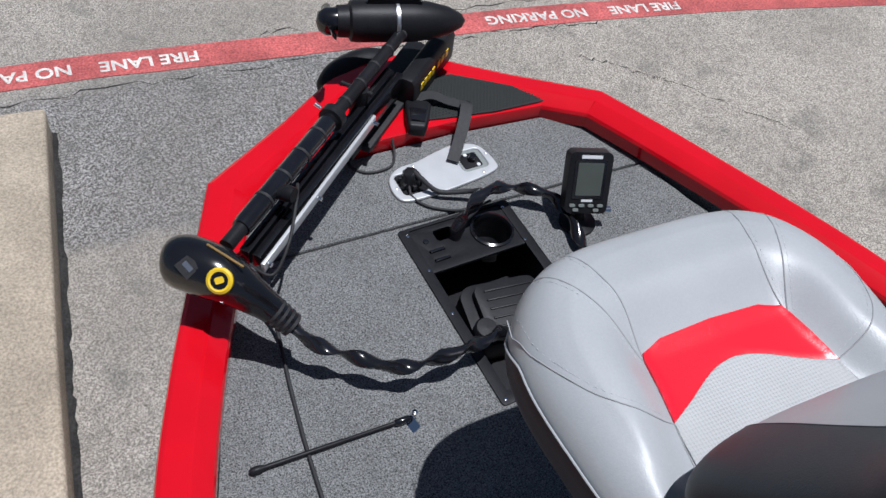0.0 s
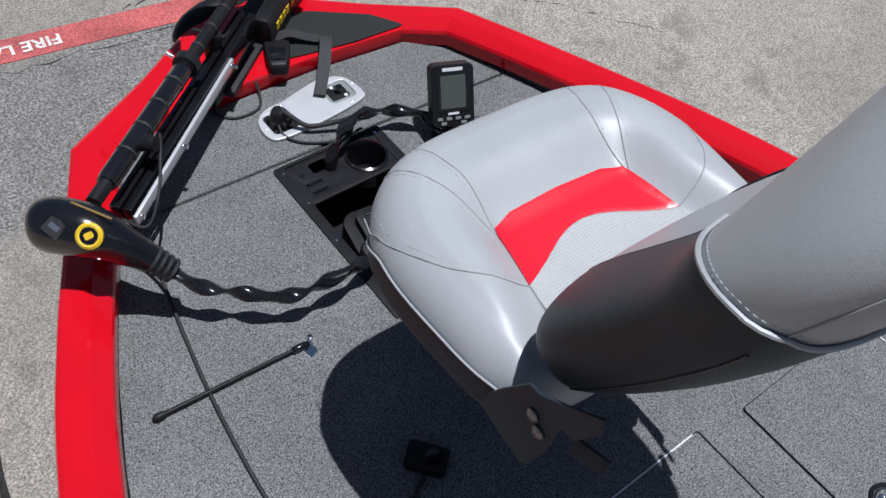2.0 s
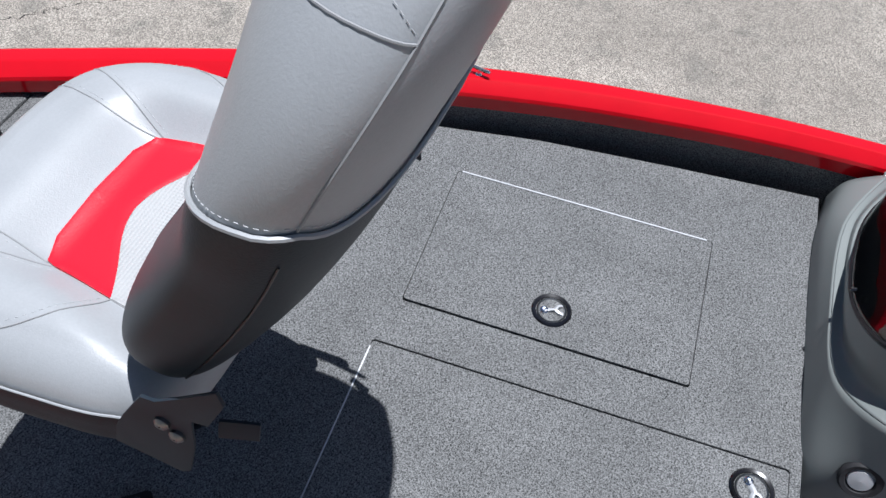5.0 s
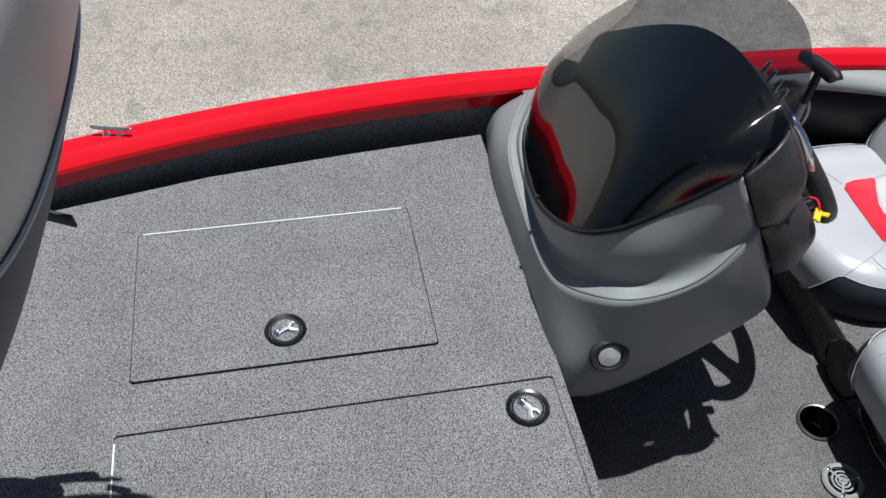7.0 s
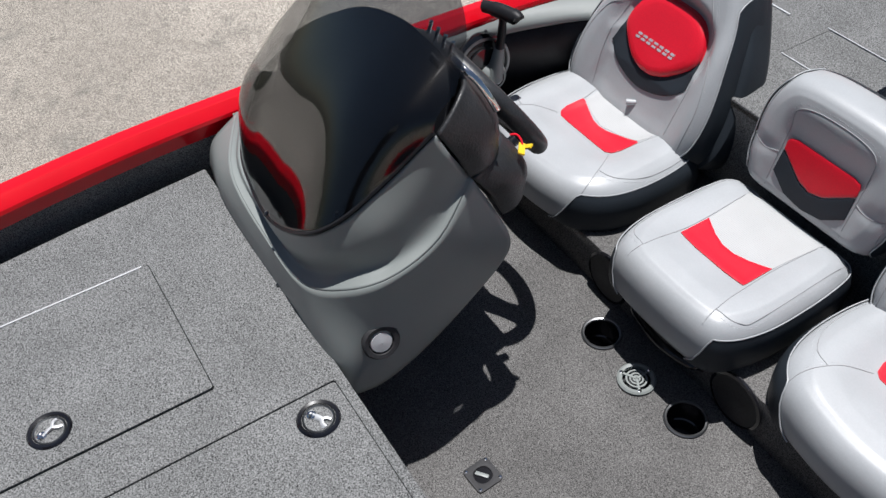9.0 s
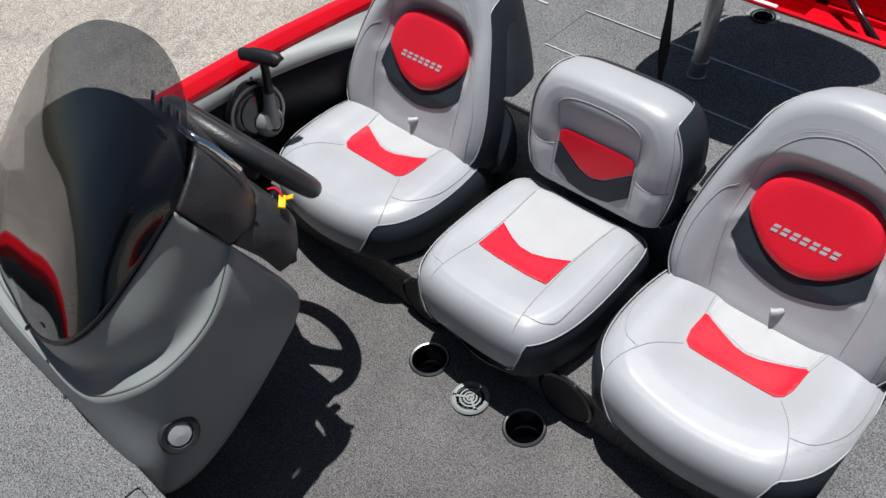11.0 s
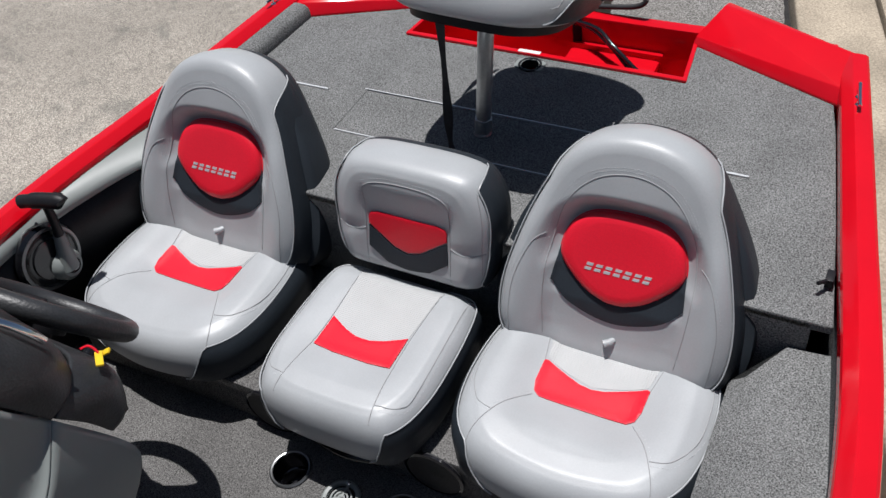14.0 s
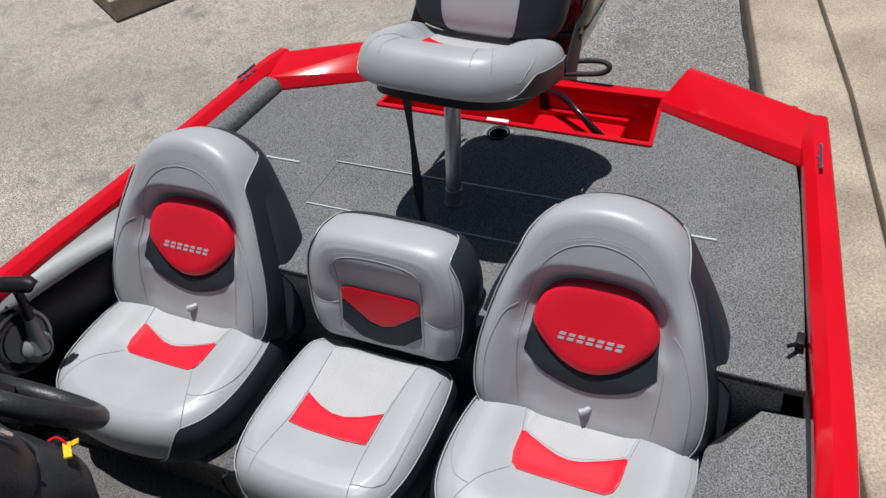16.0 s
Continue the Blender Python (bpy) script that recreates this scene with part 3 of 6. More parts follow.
class Cushion:
    """A stuffed cushion: an outline round (0, 0) in x and y, a thickness, and a shape of its top face."""

    PROFILE = [(0.0, 1.0), (0.6, 0.99), (0.78, 0.965), (0.88, 0.90), (0.94, 0.80), (0.98, 0.66), (1.0, 0.48)]

    def __init__(self, outline, thick, shape=lambda x, y: 0.0, m=None, profile=None):
        self.profile = profile or self.PROFILE
        self.line = [Vector((p[0], p[1], 0)) for p in outline]
        self.thick, self.shape, self.m = thick, shape, m or Matrix()
        ang = [math.atan2(p.y, p.x) for p in self.line]
        order = sorted(range(len(ang)), key=lambda i: ang[i])
        self.ang = np.array([ang[i] for i in order])
        self.rad = np.array([self.line[i].length for i in order])

    def s(self, x, y):
        a = math.atan2(y, x)
        return math.hypot(x, y) / float(np.interp(a, self.ang, self.rad, period=2 * math.pi))

    def top(self, x, y):
        s = self.s(x, y)
        p = float(np.interp(s, [a for a, _ in self.profile], [b for _, b in self.profile]))
        return self.thick * p + self.shape(x, y) * max(0.0, 1 - s ** 6)

    def point(self, x, y, lift=0.0):
        return self.m @ Vector((x, y, self.top(x, y) + lift))

    def solid(self, low=0.0):
        rings = [[self.m @ Vector((p.x * k, p.y * k, z)) for p in self.line] for k, z in ((0.93, low), (0.985, low + 0.008), (1.0, low + 0.3 * (self.thick * 0.48 - low)))]
        for s in (1.0, 0.99, 0.975, 0.955, 0.93, 0.9, 0.865, *(0.84 - 0.0175 * k for k in range(48)), 0.01):
            rings.append([self.point(p.x * s, p.y * s) for p in self.line])
        return loft(rings)

    def band(self, start, stop, height, low=0.0, n=40):
        """A panel hugging the side, from one place of the outline (0 to 1) to another; height(u) is its share of the side."""
        count, rings, edge = len(self.line), [], []
        for i in range(n + 1):
            u = i / n
            at = (start + (stop - start) * u) % 1.0 * count
            a, b = self.line[int(at) % count], self.line[(int(at) + 1) % count]
            p = a.lerp(b, at - int(at))
            out = p.normalized() * 0.003
            path = [Vector((p.x * 0.985, p.y * 0.985, low + 0.004)), Vector((p.x, p.y, low + 0.3 * (self.thick * 0.48 - low)))]
            path += [Vector((p.x * s, p.y * s, self.top(p.x * s, p.y * s))) for s in (1.0, 0.99, 0.975, 0.955, 0.93, 0.9, 0.865)]
            run = [0.0]
            for q, r in zip(path, path[1:]):
                run.append(run[-1] + (r - q).length)
            h = max(height(u), 0.02) * run[-1]
            ring = []
            for k in range(9):
                d = h * k / 8
                v = Vector([float(np.interp(d, run, [q[c] for q in path])) for c in range(3)])
                ring.append(self.m @ (v + out + Vector((0, 0, 0.0022 * min(1.0, d / 0.04)))))
            rings.append(ring)
            edge.append(ring[-1])
        return loft(rings, closed=False), tube(edge, 0.0015, seg=6)

    def patch(self, poly, lift=0.004, cuts=6):
        bm = bmesh.new()
        vs = [bm.verts.new((p[0], p[1], 0)) for p in poly]
        bmesh.ops.triangle_fill(bm, edges=[bm.edges.new((vs[i], vs[(i + 1) % len(vs)])) for i in range(len(vs))], use_beauty=True)
        for _ in range(cuts):
            longs = [e for e in bm.edges if e.calc_length() > 0.008]
            if not longs:
                break
            bmesh.ops.subdivide_edges(bm, edges=longs, cuts=1)
            bmesh.ops.triangulate(bm, faces=bm.faces)
        rim = {v for e in bm.edges if e.is_boundary for v in e.verts}
        loops = [e for e in bm.edges if e.is_boundary]
        for v in bm.verts:
            v.co.z = self.top(v.co.x, v.co.y) + (lift if v not in rim else lift * 0.75)
        ext = bmesh.ops.extrude_edge_only(bm, edges=loops)["geom"]
        for v in ext:
            if isinstance(v, bmesh.types.BMVert):
                v.co.z -= 0.009
        bmesh.ops.transform(bm, matrix=self.m, verts=bm.verts)
        return bm

    def seam(self, pts, r=0.0010, n=7, bm=None, lift=0.0003):
        line = spline([(x, y, 0) for x, y in pts], n)
        return tube([self.point(p.x, p.y, lift) for p in line], r, bm, 5)

    def stitches(self, pts, bm=None, step=0.0055, r=0.00032):
        bm = bm or bmesh.new()
        line = spline([(x, y, 0) for x, y in pts], 14)
        run = 0.0
        for a, b in zip(line, line[1:]):
            run += (b - a).length
            if run > step:
                run = 0.0
                d = (b - a).normalized() * 0.0017
                tube([self.point(a.x - d.x, a.y - d.y, 0.0003), self.point(a.x + d.x, a.y + d.y, 0.0003)], r, bm, 4)
        return bm


def smooth_step(a, b, v):
    t = min(max((v - a) / (b - a), 0.0), 1.0)
    return t * t * (3 - 2 * t)


CHEVRON = [(p.x, p.y) for p in spline([(0.125, -0.066, 0), (0.085, -0.047, 0), (0.045, -0.026, 0), (0.014, -0.016, 0), (-0.014, -0.016, 0), (-0.045, -0.026, 0), (-0.085, -0.047, 0), (-0.125, -0.066, 0)], 5)]


def fishing_seat(where, label, group, LEAN):
    """A folding boat seat: horseshoe cushion, high back, hinge plates; built round the cushion's middle."""
    seat = thing("fishing_seat", label, "seat", group)
    seat.matrix_world = where
    half = [(0.12, 0.198), (0.19, 0.168), (0.236, 0.108), (0.253, 0.04), (0.25, -0.05), (0.238, -0.14), (0.2, -0.19)]
    line = spline([(0.0, 0.203, 0)] + [(x, y, 0) for x, y in half] + [(0.0, -0.2, 0)] + [(-x, y, 0) for x, y in reversed(half)], 5, True)

    def dish(x, y):
        side = 1 - smooth_step(0.10, 0.175, abs(x) - 0.06 * smooth_step(0.0, -0.2, y))
        ahead = 1 - smooth_step(0.01, 0.115, y)
        return -0.036 * side * ahead + 0.010 * math.exp(-((abs(x) - 0.18) / 0.055) ** 2)

    c = Cushion(line, 0.115, dish)
    cush = part("cushion", c.solid(0.008), VINYL, seat)
    part("red_insert", c.patch([(-0.112, 0.014), (-0.108, 0.026), (-0.076, 0.037), (0.0, 0.040), (0.076, 0.037), (0.108, 0.026), (0.112, 0.014), (0.125, -0.066), *CHEVRON[1:]]), VINYL_RED, cush, "red vinyl chevron insert")
    part("mesh_insert", c.patch([*CHEVRON[::-1], (0.14, -0.185), (-0.14, -0.185)], 0.003), WEAVE, cush, "pale grey woven insert")
    for s in (1, -1):
        for run in ([(0.110, 0.024), (0.108, 0.09), (0.128, 0.185)], [(0.113, 0.018), (0.142, 0.09), (0.178, 0.17)],
                    [(0.125, -0.066), (0.170, -0.052), (0.212, -0.005), (0.238, 0.07), (0.226, 0.14)], [(0.125, -0.066), (0.134, -0.12), (0.142, -0.185)]):
            part("seam", c.seam([(s * x, y) for x, y in run]), THREAD, cush)
        bm = c.stitches([(s * x, y) for x, y in ((0.115, 0.03), (0.114, 0.09), (0.134, 0.182))])
        c.stitches([(s * x, y) for x, y in ((0.118, 0.012), (0.148, 0.088), (0.184, 0.165))], bm)
        c.stitches([(s * x, y) for x, y in ((0.129, -0.058), (0.168, -0.044), (0.206, -0.002), (0.231, 0.07), (0.219, 0.135))], bm)
        tagged(part("stitching", bm, STITCH, cush), kind="stuff")
    for a, b in ((0.15, 0.43), (0.85, 0.57)):
        panel, pipe = c.band(a, b, lambda u: 0.46 * smooth_step(0.0, 0.3, u) + 0.02, 0.012)
        cover = part("side_panel", panel, VINYL_DARK, cush, "charcoal vinyl side panel")
        part("piping", pipe, VINYL, cush)
    shell = [(0.82 * p.x, 0.82 * p.y) for p in line[::2]]
    part("seat_pan", plate(shell, -0.02, 0.012), BLACK, seat, bevel=0.01, label="black plastic seat pan")

    # the back leans to the rear: sections across it, from its foot to its top
    m = pose(0, -0.205, 0.10, LEAN, 0, 0)
    steps = [(0.0, 0.15, 0.03, 0.03), (0.012, 0.186, 0.05, 0.052), (0.04, 0.210, 0.062, 0.068), (0.10, 0.222, 0.062, 0.076), (0.18, 0.228, 0.057, 0.078), (0.26, 0.231, 0.054, 0.075), (0.33, 0.237, 0.064, 0.071), (0.40, 0.231, 0.082, 0.068), (0.46, 0.212, 0.094, 0.064), (0.51, 0.182, 0.096, 0.059), (0.55, 0.146, 0.086, 0.051), (0.58, 0.10, 0.064, 0.038), (0.596, 0.04, 0.034, 0.018)]
    smooth = spline([(w, f, r) for _, w, f, r in steps], 6)
    heights = [p.x for p in spline([(v, 0, 0) for v, *_ in steps], 6)]

    def ring(v, w, f, r, th, grow=0.0):
        c, q = math.cos(th), math.sin(th)
        k = smooth_step(0.3, 0.42, v)
        x = math.copysign(abs(c) ** (0.66 + (0.36 if q > 0 else 0.10) * k), c) * (w + grow)
        y = math.copysign(abs(q) ** (0.72 + (0.28 if q > 0 else 0.06) * k), q) * ((f if q > 0 else r) + grow) - 0.02 * smooth_step(0.3, 0.6, v) + 0.008 + 0.032 * (1 - smooth_step(0.0, 0.34, v))
        if q < 0:
            y -= 0.006 * math.sin(math.pi * min(v / 0.6, 1.0)) * (1 - abs(c))
        return m @ Vector((x, y, v))

    def at_height(v):
        return [float(np.interp(v, heights, [p[k] for p in smooth])) for k in range(3)]

    fine = sorted({*(s[0] for s in steps), *(0.02 * k for k in range(1, 30))})
    back = part("backrest", loft([[ring(v, *at_height(v), 2 * math.pi * k / 64) for k in range(64)] for v in fine]), VINYL, seat, "tall padded grey vinyl backrest", angle=70)
    COVER = 0.36
    low = [COVER * k / 28 for k in range(29)]
    turns = [radians(112 + 316 * k / 52) for k in range(53)]

    def drop(v, th):
        away = abs(math.degrees(th) - 270)
        edge = 0.352 + 0.026 * (away / 66) ** 2 if away < 66 else 0.378 - 0.095 * ((away - 66) / 92) ** 1.6
        return v * (1 + (edge / COVER - 1) * v / COVER)

    bm = loft([[ring(drop(v, t), *at_height(drop(v, t)), t, 0.0025) for t in turns] for v in low], closed=False)
    part("back_cover", bm, VINYL_DARK, seat, "charcoal vinyl wrap round the lower back", angle=70)
    edge = [ring(drop(COVER, t), *at_height(drop(COVER, t)), t, 0.003) for t in turns]
    part("piping", tube(edge, 0.0024, seg=6), VINYL, back)
    for k in (0, 52):
        part("piping", tube([ring(drop(v, turns[k]), *at_height(drop(v, turns[k])), turns[k], 0.0015) for v in low], 0.0016, seg=6), VINYL_DARK, back)

    def on_back(v, th, grow=0.0005):
        return ring(v, *at_height(v), radians(th), grow)

    def dashes(pts, bm):
        line, run = spline(pts, 10), 0.0
        for a, b in zip(line, line[1:]):
            run += (b - a).length
            if run > 0.006:
                run = 0.0
                tube([a, a + (b - a).normalized() * 0.0034], 0.00034, bm, 4)
        return bm

    for s in (1, -1):
        turn = (lambda th: th) if s < 0 else (lambda th: 180 - th)
        # the seam along the rear edge of the side, and the pair that closes the top cap
        part("seam", tube([on_back(v, turn(202)) for v in fine if 0.36 < v < 0.58], 0.0011, seg=5), THREAD, back)
        part("seam", tube([on_back(v, turn(202), 0.0032) for v in fine if 0.02 < v < 0.36], 0.0010, seg=5), LEATHER, back)
        part("seam", tube([on_back(0.485 + 0.033 * smooth_step(100, 190, th), turn(th)) for th in range(100, 203, 6)], 0.0011, seg=5), THREAD, back)
        bm = dashes([on_back(v, turn(th), 0.0006) for v, th in ((0.52, 202), (0.53, 188), (0.537, 174), (0.54, 155))], bmesh.new())
        rim = [th for th in range(118, 262, 6)] if s < 0 else [th for th in range(422, 278, -6)]
        dashes([on_back(drop(COVER, radians(th)) + 0.007, th, 0.0006) for th in rim], bm)
        tagged(part("stitching", bm, STITCH, back), kind="stuff")

    for s in (1, -1):
        bm = plate([(-0.140, 0.03), (-0.150, 0.07), (-0.164, 0.10), (-0.196, 0.158), (-0.212, 0.160), (-0.245, 0.188), (-0.284, 0.224), (-0.289, 0.204), (-0.266, 0.152), (-0.248, 0.148), (-0.241, 0.085), (-0.227, 0.028), (-0.216, 0.018), (-0.18, 0.024)], -0.002, 0.002, m=pose(s * 0.243, 0, 0, 90, 0, 90))
        hinge = part("hinge_plate", bm, PLATE, seat, "dark grey steel hinge plate", bevel=0.001)
        for y, z in ((-0.214, 0.118), (-0.227, 0.102)):
            part("bolt", lathe([(0.0085, 0.0), (0.0085, 0.003), (0.0055, 0.006), (0.001, 0.0065)], pose(s * 0.245, y, z + 0.006, 0, 90 * s, 0), 12), DULL_STEEL, hinge)
        part("lock_tab", box(-0.012, 0.012, -0.02, 0.02, -0.002, 0.002, m=pose(s * 0.215, -0.275, 0.10, 20, 75 * s, 0)), PLATE, hinge, bevel=0.001)
    return seat


def weave_material():
    m = material("woven_vinyl", (0.41, 0.415, 0.415), 0.6, blot=0.04, blot_scale=12)
    nt = m.node_tree
    tc = nt.nodes.new("ShaderNodeTexCoord")
    v = nt.nodes.new("ShaderNodeTexVoronoi")
    v.inputs["Scale"].default_value = 210
    v.inputs["Randomness"].default_value = 0.12
    nt.links.new(tc.outputs["Object"], v.inputs["Vector"])
    bn = nt.nodes.new("ShaderNodeBump")
    bn.inputs["Strength"].default_value = 0.8
    bn.inputs["Distance"].default_value = 0.002
    bn.invert = True
    nt.links.new(v.outputs["Distance"], bn.inputs["Height"])
    nt.links.new(bn.outputs[0], nt.nodes["Principled BSDF"].inputs["Normal"])
    return m


WEAVE = weave_material()
fishing_seat(pose(-0.131, 0.983, 1.436, 0, 0, -3), "grey and red vinyl fishing seat on the front deck", "pedestal fishing seats", 20.0)
fishing_seat(pose(-0.066, -1.392, 1.368, 19, 0, -4) @ Matrix.Diagonal((0.79, 0.79, 0.82, 1)), "grey and red vinyl fishing seat on a bare aft pole", "pedestal fishing seats", -4.0)

for at, low, top, r, label in (((-0.131, 0.985), DECK, 1.425, 0.026, "black pedestal post under the front seat"), ((-0.024, -1.373), AFT_DECK, 1.385, 0.0175, "bare aluminium pedestal pole on the aft deck")):
    post = thing("pedestal", label, "pole")
    lean = Vector((-0.040, 0.0, 0)) if at[1] < 0 else Vector((0, 0, 0))
    a, b = Vector((*at, low)), Vector((*at, top)) + lean
    part("pole", tube([a, a.lerp(b, 0.14), a.lerp(b, 0.142), b], [r * 1.12, r * 1.12, r, r], seg=24), STEEL if at[1] < 0 else BLACK, post, angle=30)
    part("collar", lathe([(r * 1.13, 0.0), (r * 1.22, 0.002), (r * 1.22, 0.006), (r * 1.13, 0.008)], pose(*at, low)), STEEL if at[1] < 0 else BLACK, post)


# ---- helm seats


BOLSTER = [(0.0, 1.0), (0.7, 1.0), (0.84, 0.985), (0.91, 0.95), (0.955, 0.87), (0.985, 0.74), (1.0, 0.52)]


def helm_seat(x, label):
    seat = thing("helm_seat", label, "seat", "three seats across the cockpit")
    seat.matrix_world = pose(x, -0.845, 0.81)
    half = [(0.10, 0.192), (0.172, 0.170), (0.223, 0.112), (0.244, 0.02), (0.240, -0.10), (0.215, -0.17), (0.15, -0.195)]
    line = spline([(0.0, 0.202, 0)] + [(a, b, 0) for a, b in half] + [(0.0, -0.2, 0)] + [(-a, b, 0) for a, b in reversed(half)], 6, True)

    def dish(x, y):
        return -0.026 * (1 - smooth_step(0.08, 0.19, abs(x))) * (1 - smooth_step(-0.01, 0.10, y)) + 0.008 * math.exp(-((abs(x) - 0.17) / 0.06) ** 2)

    c = Cushion(line, 0.118, dish)
    cush = part("cushion", c.solid(), VINYL, seat)
    NOTCH = [(0.052, -0.054), (0.025, -0.043), (0.0, -0.039), (-0.025, -0.043), (-0.052, -0.054)]
    part("red_insert", c.patch([(-0.098, 0.002), (-0.104, -0.020), (-0.105, -0.071), (-0.098, -0.074), *NOTCH[::-1], (0.098, -0.074), (0.105, -0.071), (0.104, -0.020), (0.098, 0.002), (0.085, 0.012), (0.045, 0.013), (-0.045, 0.013), (-0.085, 0.012)]), VINYL_RED, cush, "red vinyl seat insert")
    part("mesh_insert", c.patch([(-0.1, -0.080), (-0.052, -0.059), (0.0, -0.045), (0.052, -0.059), (0.1, -0.080), (0.115, -0.165), (-0.115, -0.165)], 0.0012), WEAVE, cush, "pale grey woven insert")
    for s in (1, -1):
        for run in ([(0.098, 0.012), (0.135, 0.062), (0.165, 0.125), (0.172, 0.165)], [(0.15, 0.085), (0.185, 0.07), (0.215, 0.01), (0.218, -0.07), (0.205, -0.15)], [(0.105, -0.072), (0.122, -0.165)]):
            part("seam", c.seam([(s * x, y) for x, y in run]), THREAD, cush)
        bm = c.stitches([(s * x, y) for x, y in ((0.152, 0.093), (0.19, 0.078), (0.222, 0.012), (0.225, -0.07), (0.212, -0.15))])
        c.stitches([(s * x, y) for x, y in ((0.104, 0.008), (0.14, 0.057), (0.17, 0.12))], bm)
        tagged(part("stitching", bm, STITCH, cush), kind="stuff")
    for a, b in ((0.07, 0.45), (0.93, 0.55)):
        panel, pipe = c.band(a, b, lambda u: 0.80 * smooth_step(0.0, 0.18, u) + 0.02)
        part("side_panel", panel, VINYL_DARK, cush, "charcoal vinyl side panel")
        part("piping", pipe, VINYL, cush)
    m = pose(0, -0.310, 0.266, 65, 0, 180)
    half = [(0.075, 0.198), (0.130, 0.160), (0.170, 0.092), (0.205, 0.0), (0.232, -0.10), (0.238, -0.18), (0.225, -0.235), (0.185, -0.262)]
    tall = spline([(0.0, 0.211, 0)] + [(a, b, 0) for a, b in half] + [(0.0, -0.268, 0)] + [(-a, b, 0) for a, b in reversed(half)], 6, True)

    half = [(0.065, 0.083), (0.103, 0.055), (0.119, 0.012), (0.112, -0.022), (0.065, -0.066), (0.025, -0.084)]
    badge = Cushion(spline([(0.0, 0.090, 0)] + [(a, b, 0) for a, b in half] + [(0.0, -0.087, 0)] + [(-a, b, 0) for a, b in reversed(half)], 5, True), 0.027, lambda x, y: 0.0, m @ pose(0, -0.034, 0.083, -6.5))

    def hollow(x, y):
        """A pocket that is deep over the badge and runs out below it between the two bolsters."""
        deep = float(np.interp(y, [-0.27, -0.19, -0.125, 0.055, 0.12], [-0.026, -0.020, -0.012, -0.036, -0.036]))
        over = 1 - smooth_step(1.0, 1.42, badge.s(x, y + 0.034))
        lane = (1 - smooth_step(0.116, 0.148, abs(x))) * (1 - smooth_step(-0.075, -0.01, y))
        return deep * max(over, lane) + 0.030 * smooth_step(0.13, 0.20, abs(x)) * (1 - smooth_step(0.0, 0.12, y))

    f = Cushion(tall, 0.115, hollow, m, BOLSTER)
    back = part("backrest", f.solid(), VINYL, seat)
    b = part("red_badge", badge.solid(), VINYL_RED, back, "padded red vinyl badge")
    part("piping", tube([badge.m @ Vector((p.x * 1.006, p.y * 1.006, 0.008)) for p in badge.line + badge.line[:1]], 0.0022, seg=6), VINYL_RED, back)
    bm = bmesh.new()
    for k in range(7):
        x = (k - 3) * 0.0185
        for y in (-0.0045, 0.0045):
            plate([(x - 0.0072 + y * 0.3, y - 0.0028), (x + 0.0052 + y * 0.3, y - 0.0028), (x + 0.0068 + y * 0.3, y + 0.0028), (x - 0.0056 + y * 0.3, y + 0.0028)], 0.0258, 0.0278, bm=bm, m=badge.m @ pose(0, -0.020, 0))
    tagged(part("mark", bm, SILVER, b, "silver raised mark of plain bars"), kind="stuff")
    upper = [(p.x, p.y) for p in spline([(-0.121, -0.030, 0), (-0.085, -0.075, 0), (-0.04, -0.105, 0), (0.0, -0.112, 0), (0.04, -0.105, 0), (0.085, -0.075, 0), (0.121, -0.030, 0)], 5)]
    under = [(p.x, p.y) for p in spline([(0.129, -0.098, 0), (0.085, -0.138, 0), (0.0, -0.160, 0), (-0.085, -0.138, 0), (-0.129, -0.098, 0)], 6)]
    part("charcoal_insert", f.patch(upper + under, 0.004), VINYL_DARK, back, "charcoal vinyl chevron")
    for a, b in ((0.10, 0.47), (0.90, 0.53)):
        panel, pipe = f.band(a, b, lambda u: 0.80 * smooth_step(0.0, 0.16, u) + 0.02)
        part("side_panel", panel, VINYL_DARK, back, "charcoal vinyl side panel")
        part("piping", pipe, VINYL, back)
    for run in ([(-0.128, -0.245), (-0.14, -0.12), (-0.138, -0.03), (-0.118, 0.06), (-0.07, 0.118), (0.0, 0.138), (0.07, 0.118), (0.118, 0.06), (0.138, -0.03), (0.14, -0.12), (0.128, -0.245)],
                [(-0.195, -0.235), (-0.198, -0.12), (-0.172, -0.03), (-0.148, -0.005)], [(0.195, -0.235), (0.198, -0.12), (0.172, -0.03), (0.148, -0.005)]):
        part("seam", f.seam(run), THREAD, back)
    bm = bmesh.new()
    for d in (0.007, 0.013):
        f.stitches([(-0.140 - d, -0.05), (-0.120 - d * 0.9, 0.062), (-0.072 - d * 0.6, 0.12 + d * 0.7), (0.0, 0.138 + d), (0.072 + d * 0.6, 0.12 + d * 0.7), (0.120 + d * 0.9, 0.062), (0.140 + d, -0.05)], bm)
    for s in (1, -1):
        f.stitches([(s * 0.203, -0.235), (s * 0.206, -0.12), (s * 0.18, -0.03)], bm)
        f.stitches([(s * 0.222, -0.2), (s * 0.213, -0.06), (s * 0.185, 0.03), (s * 0.148, 0.115)], bm)
    tagged(part("stitching", bm, STITCH, back), kind="stuff")
    r = Cushion([(-p.x * (1.09 - 0.10 * smooth_step(-0.02, 0.16, p.y)), p.y * 0.985) for p in tall], 0.085, lambda x, y: 0.0, m @ pose(0, 0, 0.035, 0, 180, 0))
    part("back_cover", r.solid(-0.032), VINYL_DARK, seat, "charcoal vinyl back cover")
    part("knob", tube([f.point(0.010, -0.196, -0.003), f.point(0.004, -0.200, 0.005), f.point(-0.006, -0.204, 0.010)], [0.0065, 0.007, 0.008], seg=12), VINYL, seat, "small pale strap button")
    return seat


